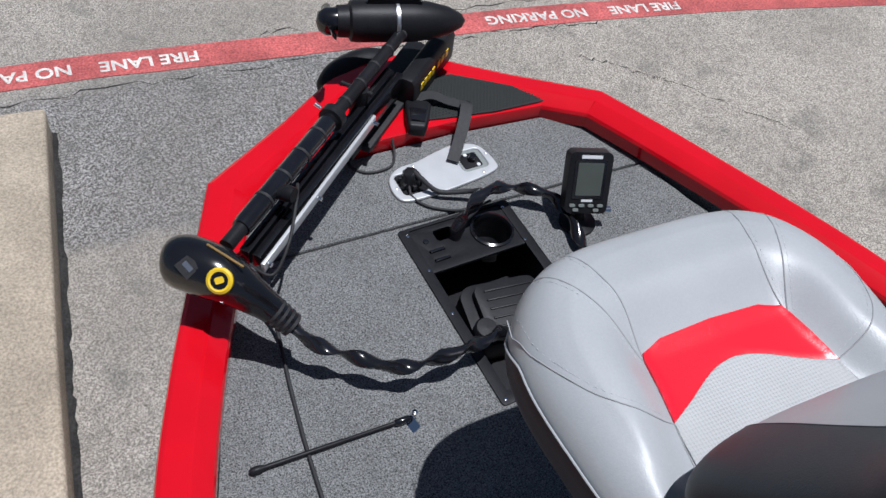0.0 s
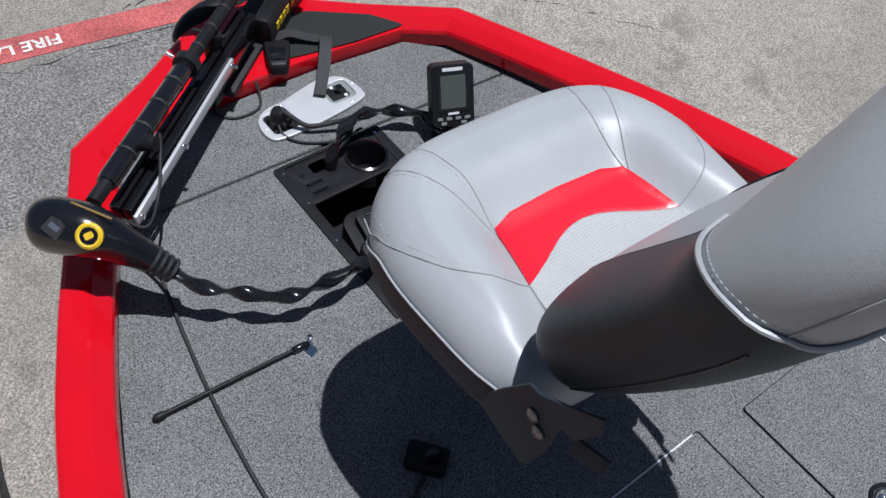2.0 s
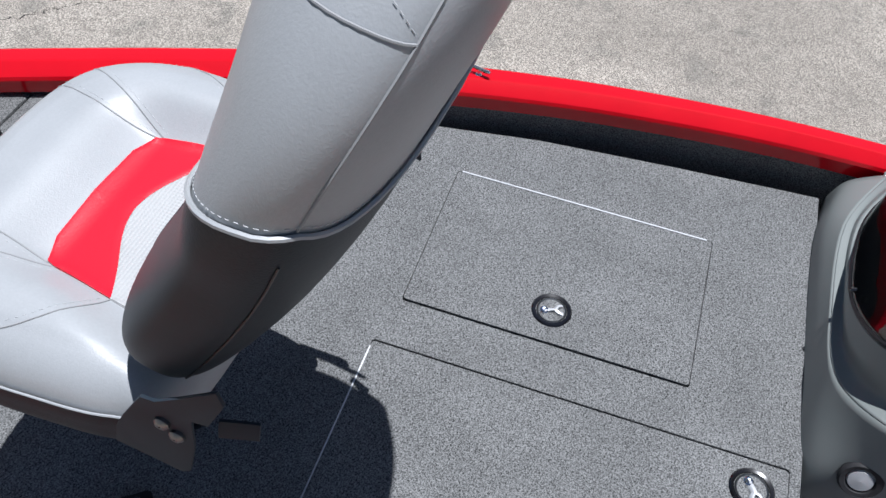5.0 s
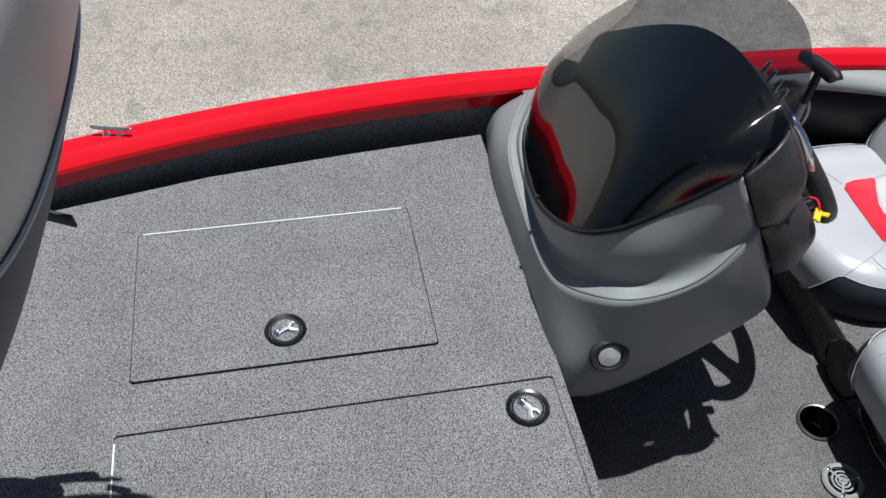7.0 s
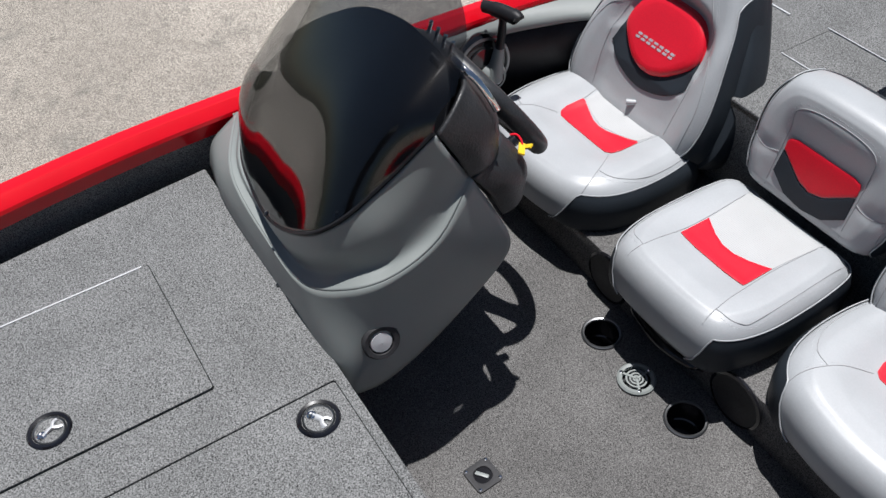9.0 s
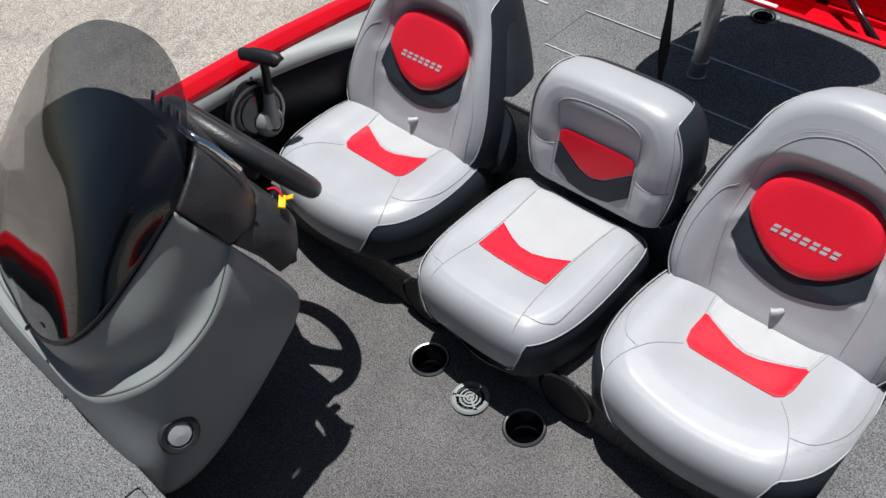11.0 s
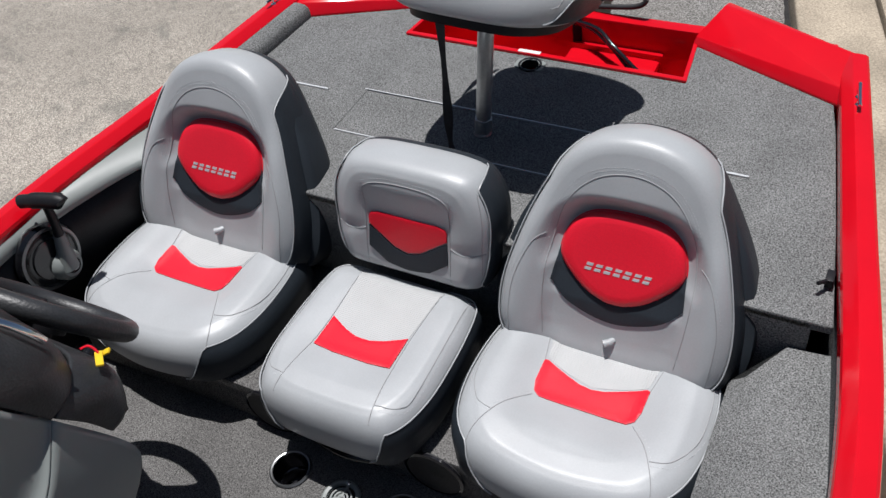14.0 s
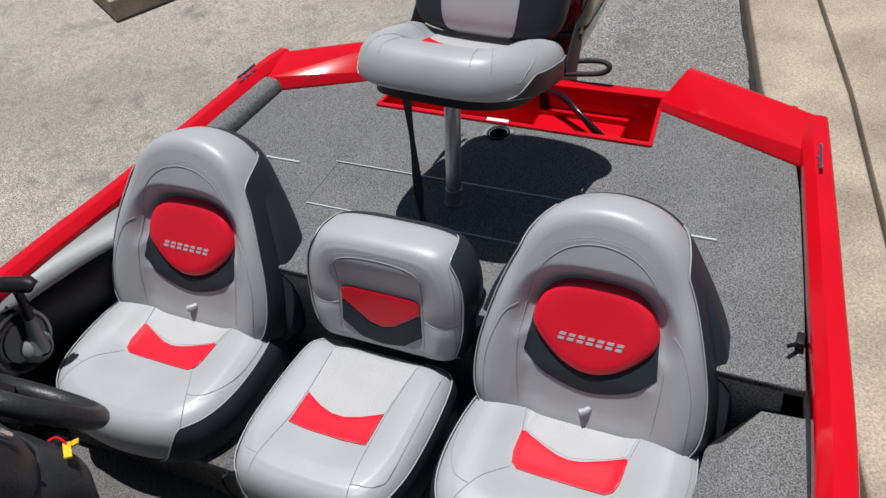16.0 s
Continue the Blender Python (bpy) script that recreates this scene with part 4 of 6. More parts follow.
stbd_seat = helm_seat(0.492, "grey vinyl driver seat with red badge and inserts")
port_seat = copy_thing(stbd_seat, pose(-0.457, -0.847, 0.81))
port_seat["label"] = "grey vinyl passenger seat with red badge and inserts"


def jump_seat(x):
    seat = thing("jump_seat", "low folding centre seat in grey vinyl with red inserts", "seat", "three seats across the cockpit")
    seat.matrix_world = pose(x, -0.805, 0.825)
    half = [(0.12, 0.18), (0.162, 0.15), (0.184, 0.085), (0.19, 0.0), (0.185, -0.14), (0.168, -0.19), (0.12, -0.203)]
    line = spline([(0.0, 0.187, 0)] + [(a, b, 0) for a, b in half] + [(0.0, -0.205, 0)] + [(-a, b, 0) for a, b in reversed(half)], 5, True)
    c = Cushion(line, 0.13, lambda x, y: -0.010 * (1 - smooth_step(0.07, 0.15, abs(x))) * (1 - smooth_step(0.02, 0.12, y)))
    cush = part("cushion", c.solid(), VINYL, seat)
    REAR = [(-0.0875, -0.036), (-0.045, -0.014), (-0.015, -0.004), (0.015, -0.004), (0.045, -0.014), (0.0875, -0.036)]
    part("red_insert", c.patch([(-0.088, 0.042), *REAR, (0.088, 0.042), (0.04, 0.047), (-0.04, 0.047)]), VINYL_RED, cush, "red vinyl seat insert")
    part("mesh_insert", c.patch([*REAR, (0.098, -0.17), (-0.098, -0.17)], 0.0012), WEAVE, cush, "pale grey woven insert")
    for s in (1, -1):
        for run in ([(0.1, -0.18), (0.092, -0.04), (0.095, 0.05), (0.108, 0.165)], [(0.158, -0.17), (0.163, 0.06), (0.148, 0.115), (0.105, 0.13)]):
            part("seam", c.seam([(s * x, y) for x, y in run]), THREAD, cush)
        tagged(part("stitching", c.stitches([(s * x, y) for x, y in ((0.165, -0.17), (0.17, 0.06), (0.153, 0.122), (0.11, 0.138))]), STITCH, cush), kind="stuff")
    for a, b in ((0.05, 0.45), (0.95, 0.55)):
        panel, pipe = c.band(a, b, lambda u: 0.72 * smooth_step(0.0, 0.10, u) + 0.02)
        part("side_panel", panel, VINYL_DARK, cush, "charcoal vinyl side panel")
        part("piping", pipe, VINYL, cush)
    m = pose(-0.018, -0.300, 0.238, 76, 0, 180)
    half = [(0.11, 0.133), (0.155, 0.110), (0.182, 0.05), (0.183, -0.03), (0.172, -0.095), (0.14, -0.132)]
    tall = spline([(0.0, 0.138, 0)] + [(a, b, 0) for a, b in half] + [(0.0, -0.137, 0)] + [(-a, b, 0) for a, b in reversed(half)], 5, True)
    f = Cushion(tall, 0.11, lambda x, y: -0.014 * (1 - smooth_step(0.085, 0.13, abs(x))) * (1 - smooth_step(0.015, 0.085, y)) - 0.006 * math.exp(-((y + 0.03) / 0.012) ** 2) * smooth_step(0.09, 0.13, abs(x)), m)
    back = part("backrest", f.solid(), VINYL, seat)
    part("red_insert", f.patch([(-0.090, 0.000), (-0.086, 0.008), (-0.07, 0.013), (0.07, 0.013), (0.086, 0.008), (0.090, 0.000), (0.090, -0.018), (0.03, -0.060), (0.0, -0.068), (-0.03, -0.060), (-0.090, -0.018)]), VINYL_RED, back, "dark red vinyl insert")
    part("charcoal_insert", f.patch([(-0.090, -0.022), (-0.03, -0.064), (0.0, -0.072), (0.03, -0.064), (0.090, -0.022), (0.092, -0.072), (0.05, -0.103), (0.0, -0.112), (-0.05, -0.103), (-0.092, -0.072)]), VINYL_DARK, back, "charcoal vinyl chevron")
    for run in ([(-0.098, -0.125), (-0.097, 0.02), (-0.088, 0.078), (0.0, 0.092), (0.088, 0.078), (0.097, 0.02), (0.098, -0.125)], [(-0.172, -0.028), (-0.13, -0.036), (-0.097, -0.03)], [(0.172, -0.028), (0.13, -0.036), (0.097, -0.03)], [(-0.15, 0.10), (-0.165, 0.04), (-0.165, -0.08)], [(0.15, 0.10), (0.165, 0.04), (0.165, -0.08)]):
        part("seam", f.seam(run), THREAD, back)
    tagged(part("stitching", f.stitches([(-0.105, -0.02), (-0.104, 0.025), (-0.094, 0.085), (0.0, 0.1), (0.094, 0.085), (0.104, 0.025), (0.105, -0.02)]), STITCH, back), kind="stuff")
    for a, b in ((0.10, 0.44), (0.90, 0.56)):
        panel, pipe = f.band(a, b, lambda u: 0.74 * smooth_step(0.0, 0.14, u) * (1 - 0.7 * smooth_step(0.8, 1.0, u)) + 0.02)
        part("side_panel", panel, VINYL_DARK, back, "charcoal vinyl side panel")
        part("piping", pipe, VINYL, back)
    r = Cushion([(-p.x * 1.0, p.y * 0.98) for p in tall], 0.065, lambda x, y: 0.0, m @ pose(0, 0, 0.03, 0, 180, 0))
    part("back_cover", r.solid(-0.03), VINYL_DARK, seat, "charcoal vinyl back cover")
    return seat


jump_seat(-0.006)

# ---------------------------------------------------------------- console
console = thing("console", "grey moulded steering console with a smoked windscreen", "console")


def sheet(curves, name, mat, parent, thick=0.006, n=6, label="", angle=40, across=1):
    rows = [spline(c, n) for c in curves]
    if across > 1:
        rows = list(zip(*[spline(col, across) for col in zip(*rows)]))
    bm = loft(rows, closed=False)
    ob = part(name, bm, mat, parent, label, angle=angle)
    mod = ob.modifiers.new("thickness", "SOLIDIFY")
    mod.thickness, mod.offset = thick, 0.0
    return ob


LOW = [(0.800, -0.020, 0.985), (0.62, 0.006, 0.985), (0.32, 0.006, 0.980), (0.138, 0.002, 0.945), (0.116, -0.045, 0.922), (0.126, -0.13, 0.924), (0.140, -0.235, 0.962), (0.150, -0.345, 1.030)]
SHOULDER = [(0.794, -0.040, 1.050), (0.65, 0.000, 1.045), (0.35, 0.002, 1.040), (0.165, -0.005, 1.030), (0.116, -0.060, 1.035), (0.112, -0.150, 1.060), (0.122, -0.260, 1.110), (0.143, -0.370, 1.110)]
CREASE_OUT = [(0.792, -0.105, 1.095), (0.62, -0.020, 1.092), (0.40, -0.004, 1.085), (0.25, -0.006, 1.108), (0.150, -0.048, 1.160), (0.116, -0.120, 1.183), (0.116, -0.210, 1.222), (0.145, -0.290, 1.292)]
CREASE_IN = [(0.790, -0.128, 1.112), (0.63, -0.038, 1.094), (0.42, -0.024, 1.088), (0.275, -0.028, 1.114), (0.180, -0.066, 1.170), (0.142, -0.132, 1.196), (0.136, -0.210, 1.242), (0.151, -0.284, 1.304)]
SCREEN_BASE = [(0.800, -0.180, 1.170), (0.66, -0.068, 1.112), (0.53, -0.034, 1.106), (0.38, -0.016, 1.146), (0.242, -0.026, 1.226), (0.184, -0.070, 1.278), (0.168, -0.150, 1.333), (0.153, -0.234, 1.402)]
BAND = [tuple(Vector(p).lerp(Vector(q), 0.5) + Vector((-0.005, 0.006, 0.007))) for p, q in zip(CREASE_IN, SCREEN_BASE)]
COWL = [(0.800, -0.250, 1.230), (0.700, -0.235, 1.300), (0.600, -0.262, 1.375), (0.500, -0.298, 1.432), (0.400, -0.315, 1.456), (0.320, -0.318, 1.458), (0.250, -0.315, 1.452), (0.192, -0.285, 1.430)]
sheet([LOW, SHOULDER, CREASE_OUT], "lower_body", CONSOLE, console, label="grey moulded lower shell", angle=30, across=6)
sheet([CREASE_OUT, CREASE_IN, BAND, SCREEN_BASE], "upper_body", CONSOLE, console, label="grey moulded upper shell", angle=30, across=6)
sheet([SCREEN_BASE, [tuple(Vector(a).lerp(Vector(b), 0.5) + Vector((0, 0, -0.045))) for a, b in zip(SCREEN_BASE, COWL)], COWL], "dash_top", BLACK, console, label="black dash top under the windscreen")
TOP_EDGE = [(0.812, -0.195, 1.215), (0.745, -0.205, 1.285), (0.645, -0.272, 1.400), (0.52, -0.315, 1.472), (0.40, -0.334, 1.500), (0.30, -0.329, 1.503), (0.22, -0.305, 1.482), (0.168, -0.272, 1.442)]
lift = [tuple(Vector(p) + Vector((0, 0.004, 0.006))) for p in SCREEN_BASE]
mid = []
for a, b in zip(lift, TOP_EDGE):
    p = Vector(a).lerp(Vector(b), 0.5)
    mid.append(tuple(p + Vector((-0.01, 0.035, 0.02)) * min(1.0, (Vector(a) - Vector(b)).length / 0.2)))
RISE = (0.0, 0.03, 0.055, 0.065, 0.065, 0.06, 0.045, 0.012)
brim = [tuple(Vector(b) + (Vector(b) - Vector(a)).normalized() * r) for a, b, r in zip(mid, TOP_EDGE, RISE)]
screen = sheet([lift, mid, TOP_EDGE, brim], "windscreen", SMOKE, console, 0.003, 20, "dark smoked acrylic windscreen", across=14)
part("edge_trim", tube(spline(lift, 8), 0.0035, seg=6), BLACK, console)
for p in ((0.388, -0.008, 1.168), (0.200, -0.070, 1.282), (0.190, -0.215, 1.380)):
    part("screw", lathe([(0.006, 0), (0.006, 0.003), (0.001, 0.005)], look(p, (p[0] - 0.3, p[1] - 0.5, p[2] - 0.8)), 12), BLACK_GLOSS, console)
# the round courtesy light in the port face
m = look((0.111, -0.076, 1.045), (0.111 + 0.9, -0.076 - 0.12, 1.045 - 0.32))
lamp = part("courtesy_light", lathe([(0.034, -0.004), (0.035, 0.004), (0.031, 0.009), (0.024, 0.008), (0.022, 0.003), (0.0005, 0.003)], m), RUBBER, console, "round light in a black ring")
part("lens", lathe([(0.021, 0.003), (0.019, 0.007), (0.0005, 0.009)], m, 20), SILVER, lamp, "frosted round lens")
# black padded lobes that close the shell's aft edge
sheet([[(0.153, -0.236, 1.402), (0.147, -0.264, 1.350), (0.146, -0.289, 1.294)],
       [(0.160, -0.262, 1.420), (0.146, -0.305, 1.358), (0.154, -0.330, 1.290)],
       [(0.176, -0.292, 1.438), (0.164, -0.345, 1.366), (0.172, -0.358, 1.288)],
       [(0.205, -0.318, 1.442), (0.198, -0.370, 1.364), (0.202, -0.376, 1.284)],
       [(0.270, -0.330, 1.440), (0.272, -0.380, 1.360), (0.272, -0.385, 1.280)]], "upper_lobe", LEATHER, console, 0.008, 8, "padded black cowl lobe", angle=60, across=4)
sheet([[(0.148, -0.296, 1.286), (0.143, -0.328, 1.236), (0.141, -0.352, 1.180)],
       [(0.156, -0.326, 1.296), (0.142, -0.362, 1.246), (0.146, -0.380, 1.176)],
       [(0.178, -0.362, 1.296), (0.152, -0.398, 1.246), (0.158, -0.404, 1.184)],
       [(0.215, -0.392, 1.290), (0.180, -0.420, 1.244), (0.186, -0.418, 1.190)],
       [(0.290, -0.405, 1.282), (0.280, -0.424, 1.240), (0.280, -0.415, 1.190)]], "lower_lobe", LEATHER, console, 0.008, 8, "padded black cowl lobe", angle=60, across=4)
# unseen plate, added to keep sunlight from falling through onto the cockpit floor
part("dash_sun_block", plate([(0.80, -0.06), (0.14, -0.06), (0.15, -0.2), (0.165, -0.33), (0.80, -0.36)], 1.0, 1.01), BLACK, console)
# padded black cowl round the instruments, its pod and the switches
pod = [[(0.253, -0.302, 1.447), (0.236, -0.364, 1.384), (0.247, -0.391, 1.296), (0.266, -0.412, 1.223)],
       [(0.367, -0.317, 1.447), (0.374, -0.382, 1.394), (0.388, -0.405, 1.296), (0.401, -0.419, 1.206)],
       [(0.506, -0.305, 1.405), (0.524, -0.367, 1.351), (0.547, -0.383, 1.274), (0.562, -0.401, 1.184)],
       [(0.703, -0.286, 1.274), (0.734, -0.329, 1.218), (0.744, -0.343, 1.161), (0.752, -0.357, 1.106)]]
sheet(pod, "instrument_cowl", LEATHER, console, 0.012, 7, "padded black instrument cowl")
sheet([[(0.250, -0.416, 1.235), (0.248, -0.445, 1.128), (0.269, -0.450, 1.031)], [(0.339, -0.426, 1.229), (0.352, -0.455, 1.128), (0.359, -0.450, 1.031)], [(0.580, -0.400, 1.195), (0.613, -0.416, 1.106), (0.620, -0.410, 1.020)]],
      "switch_panel", LEATHER, console, 0.012, 6, "black lower dash panel")
sheet([[(0.70, -0.30, 0.70), (0.704, -0.294, 1.161)], [(0.86, -0.02, 0.70), (0.858, -0.050, 1.052)]], "inner_wall", BLACK, console, 0.01, 4)
part("gauge_trim", tube(spline([(0.240, -0.322, 1.458), (0.208, -0.322, 1.456), (0.188, -0.334, 1.440), (0.172, -0.346, 1.414), (0.164, -0.356, 1.388)], 8), 0.006, seg=8, squash=0.6), CHROME, console, "chrome gauge trim")
for i in range(4):
    part("toggle_switch", tube([(0.275 + i * 0.022, -0.338, 1.440 + i * 0.002), (0.274 + i * 0.022, -0.345, 1.462 + i * 0.002)], 0.0035, seg=8), CHROME, console)
part("key", box(-0.020, 0.020, -0.006, 0.006, -0.002, 0.002, m=pose(0.170, -0.412, 1.278, 18, 12, -38)), YELLOW, console, "yellow key float tag", bevel=0.001)
part("key", box(-0.014, 0.014, -0.005, 0.005, -0.002, 0.002, m=pose(0.180, -0.428, 1.268, -12, 30, 24)), YELLOW, console, "yellow key float tag", bevel=0.001)
part("key_switch", lathe([(0.011, 0), (0.011, 0.02), (0.006, 0.022), (0.001, 0.022)], look((0.232, -0.425, 1.236), (0.235, -0.200, 1.150)), 14), BLACK_GLOSS, console)
part("kill_cord", tube(spline([(0.205, -0.412, 1.286), (0.196, -0.420, 1.288), (0.186, -0.422, 1.282), (0.178, -0.420, 1.274)], 5), 0.002, seg=6), VINYL_RED, console, "red coiled cord")

# steering wheel
wheel = thing("steering_wheel", "black padded three-spoke steering wheel on the console", "steering wheel")
m = Matrix.Translation((0.412, -0.495, 1.216)) @ Euler((radians(56.5), 0, 0)).to_matrix().to_4x4()
ring = [m @ Vector((0.148 * math.cos(a), 0.148 * math.sin(a), 0)) for a in (2 * math.pi * k / 48 for k in range(49))]
part("rim", tube(ring, 0.0195, seg=14), LEATHER, wheel)
part("hub", lathe([(0.05, -0.04), (0.052, -0.015), (0.035, -0.005), (0.001, -0.002)], m), BLACK, wheel)
for a in (90, 210, 330):
    d = Vector((math.cos(radians(a)), math.sin(radians(a)), 0))
    s = Vector((-d.y, d.x, 0))
    rings = [[m @ (d * r + s * w + Vector((0, 0, z))) for w, z in ((-h, zz), (h, zz), (h, zz + 0.012), (-h, zz + 0.012))] for r, h, zz in ((0.03, 0.032, -0.025), (0.09, 0.026, -0.016), (0.12, 0.03, -0.008), (0.146, 0.042, -0.006))]
    part("spoke", loft(rings), BLACK, wheel)
part("column", tube([m @ Vector((0, 0, -0.03)), m @ Vector((0, 0, -0.10))], 0.03, seg=14), BLACK, wheel)

# starboard side moulding and the throttle
panel = thing("side_moulding", "grey moulded side panel with a dark throttle recess", "panel")
A = [(0.83, -0.10, 1.06), (0.845, -0.40, 1.07), (0.845, -0.70, 1.075), (0.825, -0.95, 1.075), (0.775, -1.15, 1.07)]
B = [(0.815, -0.10, 1.08), (0.83, -0.40, 1.085), (0.83, -0.70, 1.085), (0.80, -0.95, 1.08), (0.75, -1.13, 1.072)]
C = [(0.79, -0.10, 1.07), (0.80, -0.40, 1.07), (0.803, -0.70, 1.066), (0.755, -0.92, 1.062), (0.70, -1.06, 1.055)]
D = [(0.78, -0.10, 1.045), (0.785, -0.40, 1.045), (0.788, -0.72, 1.045), (0.742, -0.92, 1.045), (0.69, -1.05, 1.045)]
sheet([A, B, C, D], "top_moulding", CONSOLE, panel, label="grey rounded top moulding")
sheet([[(x + 0.004, y, z - 0.004) for x, y, z in D], [(x + 0.005, y, 0.98) for x, y, _ in D], [(x + 0.004, y, 0.72) for x, y, _ in D]], "recess", BLACK, panel, label="black recessed panel")
throttle = thing("throttle", "black throttle lever with a grey hub beside the driver seat", "throttle")
m = look((0.778, -0.732, 0.985), (1.05, -0.745, 0.96))
part("base_plate", lathe([(0.082, -0.02), (0.082, 0.004), (0.072, 0.012), (0.05, 0.014), (0.048, 0.02), (0.001, 0.022)], m), BLACK_GLOSS, throttle)
part("trim_ring", lathe([(0.073, 0.011), (0.075, 0.015), (0.068, 0.016), (0.066, 0.013)], m, 36), DULL_STEEL, throttle)
hub = part("hub", tube([(0.765, -0.746, 0.955), (0.742, -0.749, 0.957), (0.733, -0.750, 0.958)], [0.038, 0.036, 0.028], seg=22), CONSOLE, throttle, "grey round hub")
part("badge", lathe([(0.019, 0), (0.019, 0.003), (0.013, 0.004), (0.001, 0.004)], look((0.7325, -0.750, 0.958), (1.0, -0.735, 0.93)), 18), BLACK, hub)
part("badge_mark", lathe([(0.008, 0.0035), (0.0125, 0.0045), (0.0125, 0.0052), (0.008, 0.0055)], look((0.7325, -0.750, 0.958), (1.0, -0.735, 0.93)), 18), SILVER, hub)
part("lever_sleeve", tube([(0.748, -0.749, 0.955), (0.746, -0.757, 1.0), (0.744, -0.764, 1.04)], [0.033, 0.022, 0.0165], seg=14, squash=0.75), CONSOLE, throttle, "grey lever foot")
part("lever", tube(spline([(0.745, -0.761, 1.02), (0.743, -0.768, 1.07), (0.742, -0.772, 1.125)], 6), [0.0165] * 4 + [0.015] * 5 + [0.014] * 4, seg=12, squash=0.7), BLACK, throttle)
part("grip", tube(spline([(0.692, -0.779, 1.136), (0.70, -0.778, 1.138), (0.745, -0.766, 1.138), (0.785, -0.754, 1.134), (0.794, -0.751, 1.132)], 5), [0.012] + [0.0165] * 4 + [0.018] * 8 + [0.0155] * 7 + [0.011], seg=14, squash=0.85), BLACK, throttle)
part("trim_button", plate(rounded(-0.010, 0.010, -0.006, 0.006, 0.003), 0.0, 0.005, m=pose(0.712, -0.790, 1.142, 60, 0, 15)), BLACK_GLOSS, throttle)

# ---------------------------------------------------------------- cockpit fittings
for x, y in CUPS:
    cup = thing("cup_holder", "black round cup holder set in the cockpit floor", "cup holder", "cup holders in the floor")
    cup.matrix_world = Matrix.Translation((x, y, FLOOR)) @ Matrix.Diagonal((0.91, 0.91, 1, 1))
    part("flange", lathe([(0.043, -0.002), (0.049, 0.0), (0.050, 0.004), (0.047, 0.006), (0.043, 0.005), (0.042, -0.03)], seg=32), DULL_STEEL, cup, "dark metal flange")
    part("well", lathe([(0.0425, 0.0), (0.041, -0.05), (0.037, -0.052), (0.036, -0.085), (0.0005, -0.087)], seg=32), BLACK_GLOSS, cup)
part("drain_rim", lathe([(0.04, 0.0), (0.041, 0.004), (0.036, 0.005), (0.034, 0.002), (0.034, -0.008)], pose(*DRAIN, FLOOR), 28), CONSOLE, boat)
bm = bmesh.new()
drain = thing("drain_cover", "grey round slotted drain cover in the floor", "drain")
drain.location = (*DRAIN, FLOOR)
part("rim_ring", lathe([(0.030, 0.002), (0.041, 0.003), (0.042, 0.006), (0.038, 0.009), (0.031, 0.008)], seg=32), CONSOLE, drain)
for r in (0.022, 0.014, 0.007):
    part("slot_ring", lathe([(r - 0.0022, 0.0025), (r + 0.0016, 0.0025), (r + 0.0016, 0.0065), (r - 0.0022, 0.0065)], seg=24), CONSOLE, drain)
for a in (30, 150, 270):
    part("rib", box(0.0, 0.034, -0.0025, 0.0025, 0.002, 0.0075, m=pose(0, 0, 0, 0, 0, a)), CONSOLE, drain)
    part("screw", lathe([(0.004, 0.006), (0.004, 0.0095), (0.001, 0.0105)], pose(0.0345 * math.cos(radians(a)), 0.0345 * math.sin(radians(a)), 0), 10), CHROME, drain)
part("dark_pit", lathe([(0.0295, 0.002), (0.0295, -0.02), (0.0005, -0.02)], seg=24), RUBBER, drain)

pull = thing("floor_pull", "square black flush pull latch in the floor", "latch")
pull.matrix_world = pose(PULL[0], PULL[1], FLOOR, 0, 0, 3)
part("plate", plate(rounded(-0.03, 0.03, -0.03, 0.03, 0.008), 0.0, 0.004, [rounded(-0.018, 0.018, -0.019, 0.019, 0.016)]), RUBBER, pull, bevel=0.001)
part("recess", plate(rounded(-0.019, 0.019, -0.02, 0.02, 0.016), 0.0003, 0.001), BLACK_GLOSS, pull)
part("ring_handle", box(-0.012, 0.016, -0.004, 0.004, 0.001, 0.0045, m=pose(0, 0, 0, 0, 0, 35)), CONSOLE, pull, bevel=0.001)
for a, b in ((1, 1), (1, -1), (-1, 1), (-1, -1)):
    part("screw", lathe([(0.0032, 0.003), (0.0032, 0.0052), (0.0005, 0.006)], pose(a * 0.024, b * 0.024, 0), 10), CHROME, pull)

for x in (0.19, -0.205):
    sp = thing("speaker", "round black speaker grille in the seat riser", "speaker", "speakers in the riser")
    sp.matrix_world = look((x, -0.689, 0.757), (x, -1.0, 0.757))
    part("grille", lathe([(0.062, -0.001), (0.064, 0.005), (0.058, 0.010), (0.05, 0.007), (0.02, 0.009), (0.0005, 0.009)], seg=32), RUBBER, sp)
    part("ring", lathe([(0.062, 0.004), (0.066, 0.004), (0.066, 0.009), (0.06, 0.011)], seg=32), BLACK_GLOSS, sp)
handle = thing("grab_handle", "black curved grab handle on the seat riser", "handle")
part("bar", tube(spline([(0.09, -0.69, 0.755), (0.08, -0.67, 0.755), (-0.01, -0.655, 0.755), (-0.09, -0.67, 0.755), (-0.10, -0.69, 0.755)], 8), 0.010, seg=10), BLACK_GLOSS, handle)
for x in (0.09, -0.10):
    part("foot", lathe([(0.02, 0.0), (0.018, 0.008), (0.011, 0.012)], look((x, -0.691, 0.755), (x, -1, 0.755)), 16), BLACK, handle)

